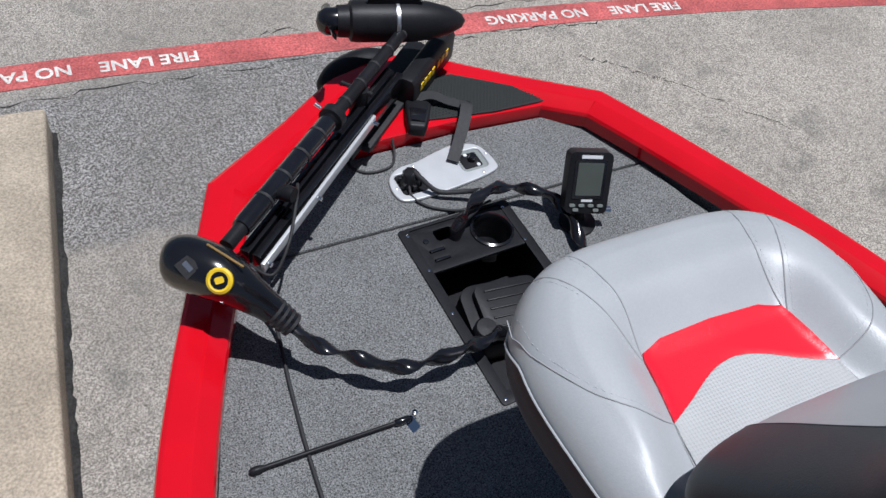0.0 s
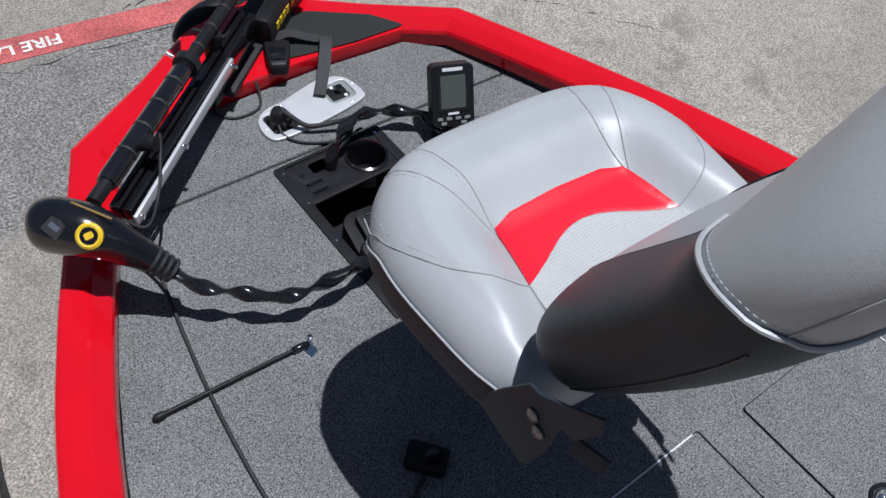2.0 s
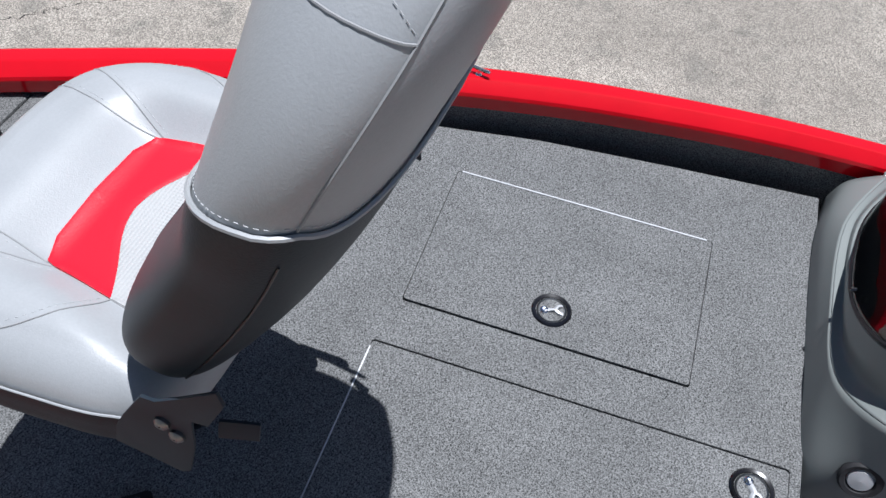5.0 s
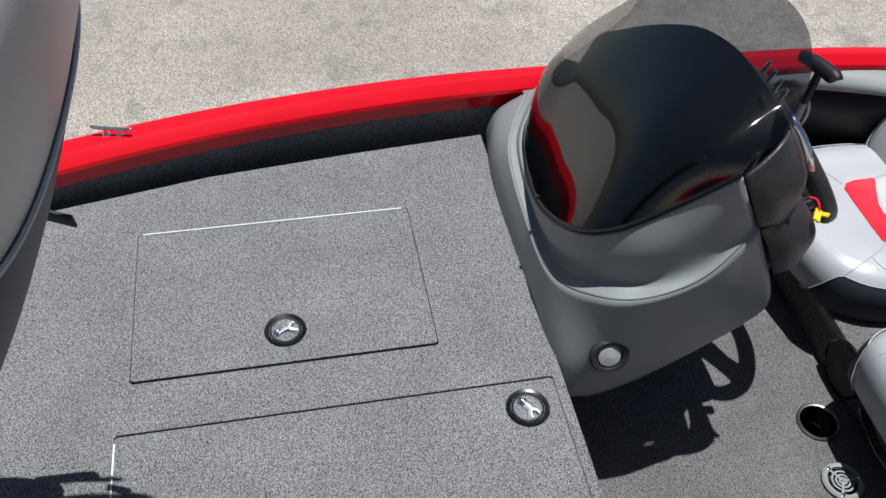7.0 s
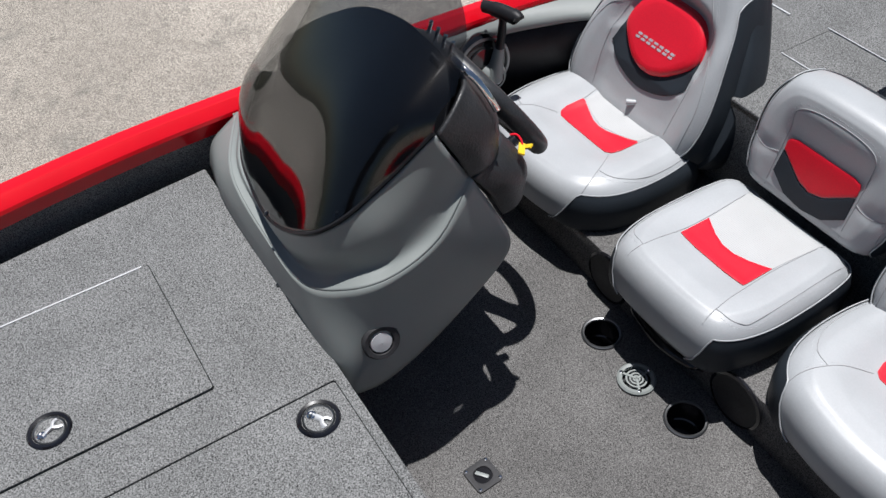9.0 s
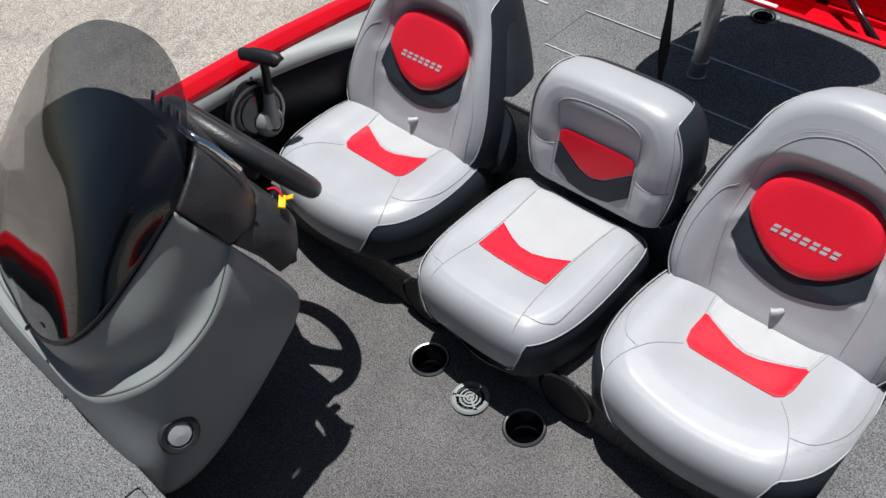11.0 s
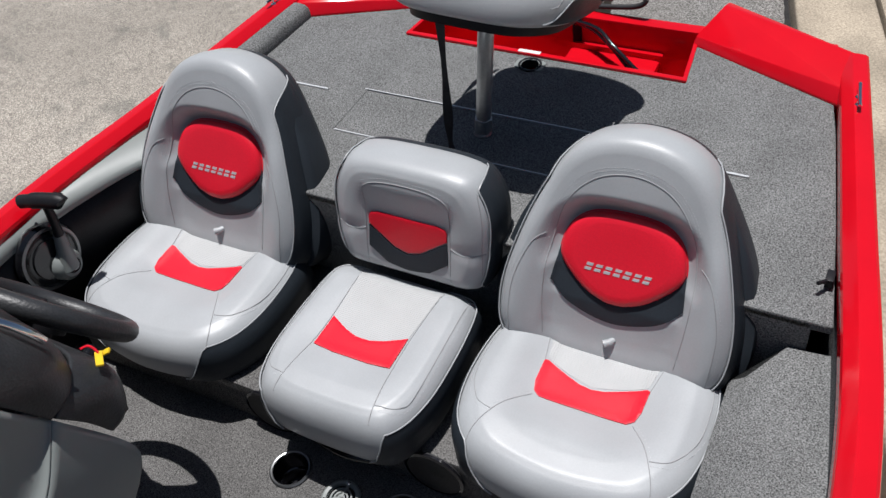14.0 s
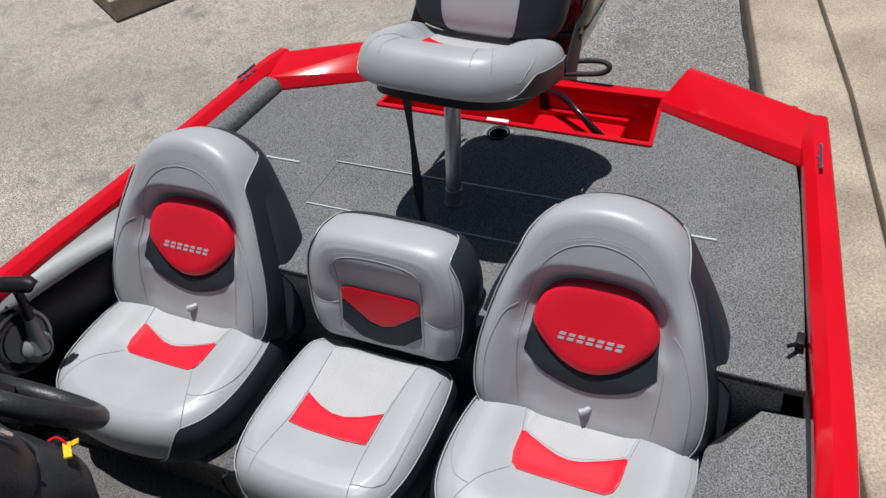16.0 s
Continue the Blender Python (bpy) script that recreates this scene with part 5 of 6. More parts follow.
# ---------------------------------------------------------------- things on the front deck
tray = thing("pedal_tray", "black recessed pedal tray with cup holder and switches", "tray")
x0, x1, y0, y1 = TRAY
CUP = (0.003, 1.608)
part("flange", plate(rounded(x0 - 0.004, x1 + 0.004, y0 - 0.004, y1 + 0.004, 0.008), DECK + 0.001, DECK + 0.005, [rounded(x0 + 0.018, x1 - 0.018, y0 + 0.02, y1 - 0.003, 0.006)]), BLACK, tray, bevel=0.001)
bm = plate(rounded(x0 + 0.01, x1 - 0.01, 1.552, y1 - 0.006, 0.004), DECK - 0.004, DECK + 0.003, [circle(*CUP, 0.04), rounded(-0.148, -0.112, 1.598, 1.606, 0.003), rounded(-0.148, -0.112, 1.574, 1.582, 0.003), rounded(-0.118, -0.075, 1.622, 1.652, 0.008)])
top = part("switch_plate", bm, BLACK, tray, "black plastic plate", bevel=0.001)
part("cup_ring", lathe([(0.040, -0.002), (0.047, 0.002), (0.047, 0.007), (0.042, 0.009), (0.039, 0.003), (0.038, -0.05)], pose(*CUP, DECK), 32), BLACK_GLOSS, top)
part("cup_well", lathe([(0.0385, 0.0), (0.036, -0.06), (0.0005, -0.062)], pose(*CUP, DECK), 28), BLACK_GLOSS, top)
for y in (1.602, 1.578):
    part("rocker_switch", box(-0.146, -0.114, y - 0.003, y + 0.003, DECK - 0.003, DECK + 0.006), BLACK_GLOSS, top, bevel=0.0012)
part("push_button", lathe([(0.006, 0.002), (0.006, 0.005), (0.001, 0.006)], pose(-0.142, 1.63, DECK), 14), BLACK_GLOSS, top)
bm = box(x0 + 0.002, x1 - 0.002, y0 + 0.002, y1 - 0.002, DECK - 0.12, DECK - 0.115)
for a in ((x0 + 0.001, x0 + 0.006, y0, y1), (x1 - 0.006, x1 - 0.001, y0, y1), (x0, x1, y0 + 0.001, y0 + 0.006), (x0, x1, y1 - 0.006, y1 - 0.001)):
    box(*a, DECK - 0.12, DECK + 0.0005, bm)
part("basin", bm, BLACK, tray, "black recessed basin")
for p in ((x0 + 0.006, y0 + 0.006), (x0 + 0.006, 1.45), (x0 + 0.012, 1.56), (x0 + 0.012, 1.655), (x1 - 0.014, 1.56), (x1 - 0.014, 1.655), (x1 - 0.006, 1.45)):
    part("screw", lathe([(0.0032, 0.002), (0.0032, 0.0058), (0.0005, 0.0065)], pose(*p, DECK), 10), CHROME, tray)
pedal = thing("foot_pedal", "black ribbed trolling motor foot pedal in its tray", "pedal")
pedal.matrix_world = pose(-0.055, 1.44, DECK - 0.045, 8, 0, -8)
part("housing", plate(rounded(-0.085, 0.085, -0.07, 0.065, 0.03), -0.06, 0.02), BLACK, pedal, bevel=0.008)
part("tread", plate(rounded(-0.06, 0.075, -0.06, 0.055, 0.02), 0.02, 0.038), BLACK, pedal, bevel=0.006)
for k in range(5):
    part("tread_rib", box(-0.04, 0.065, -0.045 + k * 0.02, -0.041 + k * 0.02, 0.037, 0.0415), BLACK, pedal, bevel=0.001)
part("knob", lathe([(0.024, 0.0), (0.024, 0.036), (0.02, 0.042), (0.001, 0.043)], pose(-0.062, -0.04, 0), 24), BLACK, pedal)

PLATE_LINE = spline([(-0.16, 1.778, 0), (-0.155, 1.83, 0), (-0.12, 1.857, 0), (-0.07, 1.862, 0), (-0.02, 1.874, 0), (0.04, 1.882, 0), (0.09, 1.86, 0), (0.103, 1.80, 0), (0.085, 1.775, 0), (-0.02, 1.76, 0), (-0.13, 1.757, 0)], 4, True)
bow_plate = thing("socket_plate", "silver metal plate with a motor plug and a switch", "plate", at=(0.010, 0.032, 0))
bow_plate.scale = (0.97, 0.971, 1)
part("plate", plate([(p.x, p.y) for p in PLATE_LINE], DECK + 0.001, DECK + 0.009, [rounded(-0.142, -0.08, 1.775, 1.838, 0.01), rounded(0.018, 0.085, 1.793, 1.855, 0.012)]), SILVER, bow_plate, bevel=0.003, bev_seg=3)
part("socket_pad", plate(rounded(-0.144, -0.078, 1.773, 1.84, 0.01), DECK + 0.001, DECK + 0.005), BLACK, bow_plate, bevel=0.001)
part("switch_pad", plate(rounded(0.016, 0.087, 1.791, 1.857, 0.012), DECK + 0.001, DECK + 0.005), CONSOLE, bow_plate, bevel=0.001)
part("switch_base", plate(rounded(0.026, 0.072, 1.802, 1.846, 0.004), DECK + 0.005, DECK + 0.007), BLACK, bow_plate, bevel=0.001)
part("switch_knob", tube([(0.052, 1.824, DECK + 0.006), (0.052, 1.822, DECK + 0.022)], [0.010, 0.007], seg=12), BLACK_GLOSS, bow_plate)
for x, y in ((0.045, 1.842), (0.062, 1.806)):
    part("switch_mark", lathe([(0.005, 0.006), (0.0045, 0.0085), (0.0005, 0.009)], pose(x, y, DECK), 10), WHITE, bow_plate)
part("plug", tube([(-0.115, 1.808, DECK + 0.004), (-0.112, 1.806, DECK + 0.035), (-0.107, 1.80, DECK + 0.042)], [0.024, 0.02, 0.008], seg=10), BLACK, bow_plate)
for a in range(0, 360, 60):
    part("plug_lug", box(-0.005, 0.005, 0.014, 0.028, DECK + 0.008, DECK + 0.022, m=pose(-0.115, 1.808, 0, 0, 0, a)), BLACK, bow_plate, bevel=0.002)
for x, y in ((-0.15, 1.80), (-0.085, 1.85), (0.03, 1.874), (0.094, 1.83), (0.06, 1.778)):
    part("screw", lathe([(0.003, 0.007), (0.003, 0.0105), (0.0005, 0.0115)], pose(x, y, DECK), 10), STEEL, bow_plate)


def cable(name, pts, r, label, mat=BLACK, n=8, twist=0.0, flat=1.0):
    """A flexible line; twist and flat make a wound, ribbon-like sleeve of it."""
    line = spline(pts, n)
    bm = bmesh.new()
    rings, up, run = [], Vector((0, 0, 1)), 0.0
    for i, p in enumerate(line):
        d = (line[min(i + 1, len(line) - 1)] - line[max(i - 1, 0)]).normalized()
        side = d.cross(up).normalized() if d.cross(up).length > 1e-5 else d.orthogonal()
        up2 = side.cross(d).normalized()
        run += (p - line[max(i - 1, 0)]).length
        ph = twist * run
        fl = flat + (1 - flat) * 0.35 * math.sin(run * 47.0) if flat < 1 else 1.0
        ring = []
        for k in range(10):
            a = 2 * math.pi * k / 10
            u, v = math.cos(a) * r, math.sin(a) * r * fl
            ring.append(p + side * (u * math.cos(ph) - v * math.sin(ph)) + up2 * (u * math.sin(ph) + v * math.cos(ph)))
        rings.append(ring)
    ob = finish(name, loft(rings, bm), mat)
    return tagged(ob, label, "cable")


cable("motor_cable", [(-0.496, 1.472, 1.115), (-0.469, 1.438, 1.090), (-0.419, 1.401, 1.075), (-0.350, 1.349, 1.070), (-0.270, 1.337, 1.070), (-0.190, 1.343, 1.060), (-0.121, 1.364, 1.030), (-0.092, 1.390, 0.960)], 0.0145, "glossy black twisted cable sleeve from the motor head", BLACK_GLOSS, 14, 42.0, 0.5)
cable("sounder_cable", [(-0.083, 1.627, 0.970), (-0.078, 1.619, 1.030), (-0.040, 1.638, 1.075), (0.028, 1.661, 1.070), (0.105, 1.650, 1.050), (0.149, 1.610, 1.045), (0.159, 1.557, 1.035), (0.152, 1.490, 1.020), (0.154, 1.412, 1.012), (0.125, 1.335, 1.012)], 0.0145, "glossy black twisted cable sleeve looping over the tray", BLACK_GLOSS, 14, 42.0, 0.5)
cable("plug_lead", [(-0.096, 1.787, 1.042), (-0.089, 1.763, 1.040), (-0.060, 1.732, 1.020), (-0.002, 1.702, 1.030), (0.008, 1.678, 1.050), (-0.021, 1.641, 1.050), (-0.065, 1.633, 1.020), (-0.081, 1.627, 0.980)], 0.0055, "thin black lead from the plug into the tray", RUBBER)
cable("plug_wire", [(-0.109, 1.777, 1.020), (-0.114, 1.749, 1.008), (-0.090, 1.710, 1.006), (-0.031, 1.679, 1.006), (0.037, 1.676, 1.012)], 0.003, "thin black wire lying across the carpet", RUBBER)
cable("bow_wire", [(-0.190, 1.913, 1.020), (-0.200, 1.880, 1.006), (-0.171, 1.848, 1.005), (-0.118, 1.848, 1.005), (-0.093, 1.880, 1.006), (-0.088, 1.908, 1.030)], 0.003, "loop of thin black wire by the bow panel", RUBBER)
cable("pull_cord", [(-0.505, 1.607, 1.120), (-0.500, 1.525, 1.020), (-0.518, 1.417, 1.005), (-0.536, 1.299, 1.005), (-0.549, 1.179, 1.005), (-0.556, 1.067, 1.005), (-0.565, 0.90, 1.005)], 0.0035, "thin black cord lying on the front deck", RUBBER)

# prop rod lying loose on the carpet
rod = thing("gas_strut", "slim black strut lying loose on the carpet", "strut")
a, b = Vector((-0.637, 1.296, 1.008)), Vector((-0.347, 1.280, 1.008))
part("tube", tube([a.lerp(b, t) for t in (0.0, 0.02, 0.06, 0.09, 0.1, 0.55, 0.56, 0.9)], [0.003, 0.007, 0.007, 0.004, 0.0042, 0.0042, 0.0036, 0.0036], seg=10), BLACK, rod)
part("end_fitting", tube([a.lerp(b, t) for t in (0.88, 0.89, 0.97, 0.98)], [0.004, 0.0065, 0.0065, 0.005], seg=10), BLACK_GLOSS, rod)
part("bracket", plate([(-0.012, -0.012), (0.010, -0.012), (0.010, 0.016), (-0.012, 0.014)], 0.0, 0.003, m=pose(-0.352, 1.268, 1.002, 0, -35, 10)), CHROME, rod, "small chrome bracket")
part("ball_stud", lathe([(0.003, 0.0), (0.003, 0.008), (0.006, 0.012), (0.005, 0.017), (0.001, 0.018)], pose(-0.344, 1.282, 1.004), 12), CHROME, rod)

# fish finder on its swivel
FF = pose(0.194, 1.577, 1.105, 62, 0, -22)
finder = thing("fish_finder", "black handheld-sized fish finder on a swivel stand", "fish finder")
finder.matrix_world = FF
part("case", plate(rounded(-0.046, 0.046, -0.062, 0.07, 0.013), -0.022, 0.012), BLACK, finder, bevel=0.005, bev_seg=3)
SCREEN = material("lcd_screen", (0.075, 0.085, 0.075), 0.12, blot=0.05, blot_scale=30)
part("bezel", plate(rounded(-0.034, 0.034, -0.03, 0.054, 0.004), 0.012, 0.0135), BLACK_GLOSS, finder)
part("screen", plate(rounded(-0.027, 0.027, -0.022, 0.048, 0.002), 0.0135, 0.0142), SCREEN, finder, "dull grey-green display")
part("brand_bar", plate(rounded(-0.022, 0.022, 0.0565, 0.0635, 0.001), 0.012, 0.0128), WHITE, finder)
part("model_bar", plate(rounded(-0.012, 0.012, -0.036, -0.031, 0.001), 0.0122, 0.0132), WHITE, finder)
for x, y in ((-0.03, -0.044), (-0.01, -0.044), (0.01, -0.044), (0.03, -0.044), (-0.022, -0.054), (0.022, -0.054)):
    part("button", plate(rounded(x - 0.006, x + 0.006, y - 0.003, y + 0.003, 0.002), 0.012, 0.0145), CONSOLE, finder)
stand = thing("swivel_stand", "black swivel stand under the fish finder", "stand")
part("foot", lathe([(0.04, 0.0), (0.04, 0.006), (0.02, 0.012), (0.012, 0.02)], pose(0.190, 1.562, DECK + 0.001), 24), BLACK, stand)
part("stem", tube([(0.190, 1.562, DECK + 0.01), (0.191, 1.567, 1.05), (0.193, 1.575, 1.09)], [0.012, 0.01, 0.012], seg=12), BLACK, stand)
part("knob", tube([(0.230, 1.542, 1.045), (0.245, 1.537, 1.045)], 0.009, seg=10), CHROME, stand)

# dark clip and small things under the seat
clip = thing("foot_switch", "small black foot switch in the shade of the seat", "switch")
clip.matrix_world = pose(-0.312, 0.982, DECK + 0.001, 0, 0, -52)
part("body", plate(rounded(-0.035, 0.035, -0.022, 0.022, 0.008), 0.0, 0.025), BLACK, clip, bevel=0.005)
part("button", lathe([(0.014, 0.024), (0.014, 0.03), (0.001, 0.032)], pose(0.01, 0, 0), 16), BLACK_GLOSS, clip)
cable("switch_wire", [(-0.33, 0.962, 1.006), (-0.37, 0.94, 1.004), (-0.42, 0.90, 1.004), (-0.47, 0.83, 1.004), (-0.50, 0.72, 1.004)], 0.0035, "black wire from the foot switch", RUBBER)

# ---------------------------------------------------------------- trolling motor stowed on the bow
motor = thing("trolling_motor", "black electric trolling motor stowed along the bow", "trolling motor")
U, V = Vector((0.7808, 0.6248, 0)), Vector((0.6248, -0.7808, 0))
S0 = Vector((-0.533, 1.635, 0))


def at(u, v, z):
    return S0 + U * (0.938 * u) + V * v + Vector((0, 0, z))


SZ = 1.185
part("shaft", tube([at(-0.03, 0, SZ), at(0.1, 0, SZ), at(0.74, 0, SZ), at(0.765, 0, SZ)], 0.0135, seg=16), BLACK, motor)
part("shaft_sleeve", tube([at(0.02, 0, SZ), at(0.035, 0, SZ), at(0.365, 0, SZ), at(0.37, 0, SZ)], [0.0175, 0.019, 0.019, 0.0175], seg=16), BLACK_GLOSS, motor)
for u in (0.10, 0.17, 0.24, 0.31, 0.43, 0.50, 0.57, 0.64, 0.71):
    part("band", tube([at(u - 0.003, 0, SZ), at(u + 0.003, 0, SZ)], 0.0198 if u < 0.36 else 0.0145, seg=14), RUBBER, motor)
part("depth_collar", lathe([(0.016, -0.012), (0.026, -0.010), (0.026, 0.010), (0.016, 0.012)], look(at(0.375, 0, SZ), at(0.5, 0, SZ)), 20), BLACK, motor)
part("collar_knob", tube([at(0.375, -0.026, SZ + 0.01), at(0.375, -0.04, SZ + 0.015)], 0.005, seg=10), CHROME, motor)
part("clamp_knob", tube([at(0.13, 0.012, SZ), at(0.13, 0.032, SZ + 0.01), at(0.13, 0.045, SZ + 0.012)], [0.012, 0.016, 0.014], seg=12), BLACK, motor)
for v, w in ((0.010, 0.010), (0.034, 0.008)):
    a, b = at(0.01, v, 1.09), at(0.64, v, 1.09)
    bm = loft([[p + V * s * w + Vector((0, 0, z)) for s, z in ((-1, 0), (1, 0), (1, 0.05), (-1, 0.05))] for p in (a, b)])
    part("channel", bm, BLACK_GLOSS, motor, bevel=0.002)
bar = loft([[p + V * s * 0.0035 + Vector((0, 0, z)) for s, z in ((-1, -0.012), (1, -0.012), (1, 0.012), (-1, 0.012))] for p in (at(0.0, 0.052, 1.125), at(0.05, 0.052, 1.125), at(0.485, 0.046, 1.122))])
part("stow_arm", bar, ALU, motor, "bright aluminium stow arm", bevel=0.002)
for u in (0.015, 0.21, 0.47):
    part("pin", tube([at(u, 0.046, 1.125), at(u, 0.062, 1.125)], 0.005, seg=12), CHROME, motor)
bm = loft([[at(u, v, z) for v, z in ((0.028, 1.035), (0.048, 1.035), (0.048, 1.05), (0.028, 1.05))] for u in (0.47, 0.68)])
part("foot_rail", bm, RUBBER, motor, bevel=0.002)
bm = loft([[at(u, v, z) for v, z in ((0.022, 1.035), (0.07, 1.035), (0.068, 1.10), (0.06, 1.115), (0.03, 1.115), (0.022, 1.10))] for u in (0.655, 0.67, 0.885, 0.905)])
cover = part("mount_cover", bm, BLACK, motor, "black plastic mount cover", bevel=0.005)
for u in (0.70, 0.722, 0.744, 0.766, 0.80, 0.825, 0.85):
    part("print_bar", loft([[at(u + d, v, z) for d, z in ((-0.008, 1.070), (0.008, 1.070), (0.008, 1.088), (-0.008, 1.088))] for v in (0.068, 0.0705)]), YELLOW, cover)
bm = loft([[at(u, v, z) for v, z in ((-0.03, 1.04), (0.03, 1.04), (0.03, 1.075), (-0.03, 1.075))] for u in (0.42, 0.86)])
part("base_plate", bm, BLACK, motor, bevel=0.004)
part("rest", tube([at(0.50, 0.0, 1.06), at(0.50, 0.0, 1.175)], [0.018, 0.02], seg=12), BLACK, motor)
part("rest_pin", tube([at(0.50, -0.042, 1.17), at(0.50, 0.03, 1.17)], 0.005, seg=8), BLACK, motor)
# lower unit and propeller
mm = Matrix.Translation(at(0.765, 0.0, 1.19)) @ Vector((-0.957, 0.288, 0)).to_track_quat("Z", "Y").to_matrix().to_4x4()
part("lower_unit", lathe([(0.0005, -0.125), (0.016, -0.115), (0.031, -0.085), (0.042, -0.04), (0.046, 0.0), (0.046, 0.12), (0.044, 0.135), (0.036, 0.14), (0.034, 0.165), (0.0005, 0.17)], mm, 32), BLACK, motor, "black torpedo-shaped motor housing")
part("seam_band", lathe([(0.0462, 0.03), (0.0475, 0.031), (0.0475, 0.038), (0.0462, 0.039)], mm, 32), STEEL, motor, "bright steel band")
part("prop_hub", lathe([(0.03, 0.165), (0.03, 0.19), (0.02, 0.205), (0.0005, 0.21)], mm, 20), BLACK_GLOSS, motor)
for a in (20, 200):
    rings = []
    for r, w, tw in ((0.02, 0.014, 50), (0.05, 0.022, 40), (0.085, 0.02, 28), (0.105, 0.008, 20)):
        rings.append([mm @ (Matrix.Rotation(radians(a), 4, "Z") @ Vector((r, c * w * math.cos(radians(tw)) - e * 0.002, 0.185 + c * w * math.sin(radians(tw)) + e * 0.002))) for c, e in ((-1, 0), (0, 1), (1, 0), (0, -1))])
    part("blade", loft(rings), BLACK_GLOSS, motor)
part("skeg", loft([[mm @ Vector((x, y, z)) for x, y in ((-0.003, 0.04), (0.003, 0.04), (0.003, 0.04 + d), (-0.003, 0.04 + d))] for z, d in ((-0.02, 0.01), (0.03, 0.05), (0.08, 0.06), (0.1, 0.04))]), BLACK, motor)
# head with its badge and button, cable gland
head = [(-0.652, 1.637, 1.175), (-0.639, 1.625, 1.178), (-0.610, 1.595, 1.182), (-0.578, 1.559, 1.180), (-0.547, 1.526, 1.160), (-0.517, 1.496, 1.135), (-0.493, 1.470, 1.112)]
bm = tube(spline(head, 5), [0.010, 0.022, 0.030, 0.036, 0.040, 0.043, 0.0455, 0.047, 0.048, 0.048, 0.048, 0.048, 0.0475, 0.047, 0.046, 0.044, 0.042, 0.040, 0.038, 0.035, 0.033, 0.031, 0.029, 0.027, 0.026, 0.025, 0.024, 0.023, 0.022, 0.021, 0.02], seg=24)
hd = part("head", bm, BLACK_GLOSS, motor, "rounded glossy black motor head")
for k in range(4):
    p, q = Vector(head[5]).lerp(Vector(head[6]), k * 0.28), Vector(head[5]).lerp(Vector(head[6]), k * 0.28 + 0.12)
    part("gland_ring", tube([p, q], 0.0255 - 0.001 * k, seg=18), RUBBER, hd)
out = Vector((-0.42, -0.52, 0.74)).normalized()
c0 = Vector((-0.574, 1.555, 1.178)) + out * 0.0465
bt = part("button_ring", lathe([(0.021, -0.006), (0.022, 0.003), (0.018, 0.006), (0.0145, 0.005)], look(c0, c0 - out), 28), YELLOW, hd, "yellow ring")
part("button_face", lathe([(0.0148, 0.0), (0.0145, 0.005), (0.0005, 0.0055)], look(c0, c0 - out), 24), BLACK_GLOSS, bt)
part("button_mark", plate(rounded(-0.007, 0.008, -0.005, 0.006, 0.003), 0.0055, 0.0062, m=look(c0, c0 - out, 30)), YELLOW, bt)
c1 = Vector((-0.613, 1.597, 1.182)) + out * 0.0475
part("badge", plate([(-0.016, -0.014), (0.016, -0.014), (0.014, 0.012), (0.0, 0.016), (-0.014, 0.012)], -0.002, 0.0016, m=look(c1, c1 - out, -35)), RUBBER, hd)
part("badge_print", plate(rounded(-0.009, 0.009, -0.003, 0.006, 0.001), 0.0016, 0.0022, m=look(c1, c1 - out, -35)), STEEL, hd)
c2 = Vector((-0.586, 1.569, 1.181)) + Vector((0.16, 0.02, 0.98)).normalized() * 0.0485
BRONZE = material("bronze_print", (0.35, 0.22, 0.08), 0.45, 0.6, grain=0.3, grain_scale=300)
part("head_print", plate(rounded(-0.0, 0.004, -0.045, 0.03, 0.002), -0.002, 0.0008, m=Matrix.Translation(c2) @ Euler((0.05, 0.1, radians(32))).to_matrix().to_4x4()), BRONZE, hd)
cable("head_lead", [(-0.520, 1.608, 1.130), (-0.485, 1.586, 1.110), (-0.444, 1.615, 1.145), (-0.403, 1.682, 1.170), (-0.382, 1.728, 1.165)], 0.003, "thin black lead along the stowed motor", RUBBER)
# transducer puck and its strap
puck = thing("foot_remote", "black wedge-shaped pedal block on the bow panel", "pedal")
puck.matrix_world = pose(-0.012, 1.937, 1.036, 0, 0, -28)
rings = [[Vector((s * w, y, z)) for s, z in ((-1, 0.0), (1, 0.0), (1, h), (0.85, h + 0.006), (-0.85, h + 0.006), (-1, h))] for y, w, h in ((0.045, 0.02, 0.012), (0.03, 0.03, 0.02), (-0.02, 0.026, 0.026), (-0.05, 0.02, 0.02), (-0.056, 0.017, 0.012))]
part("block", loft(rings), BLACK, puck, bevel=0.003)
part("tread", plate([(-0.016, -0.04), (0.016, -0.04), (0.02, 0.0), (-0.02, 0.0)], 0.026, 0.034), BLACK_GLOSS, puck, bevel=0.002)
strap = thing("strap", "black webbing strap lying over the grip mat", "strap")
line = spline([(-0.011, 1.983, 1.050), (0.037, 1.976, 1.060), (0.075, 1.951, 1.052), (0.104, 1.927, 1.052), (0.102, 1.918, 1.066), (0.075, 1.877, 1.056), (0.037, 1.832, 1.030), (0.013, 1.806, 1.018)], 6)
rings = []
for i, p in enumerate(line):
    d = (line[min(i + 1, len(line) - 1)] - line[max(i - 1, 0)]).normalized()
    s = d.cross(Vector((0, 0, 1))).normalized() * 0.0135
    n = s.cross(d).normalized() * 0.0012
    rings.append([p - s - n, p + s - n, p + s + n, p - s + n])
part("webbing", loft(rings), RUBBER, strap)
bumper = thing("bow_guard", "dark rubber bow guard behind the motor", "bumper")
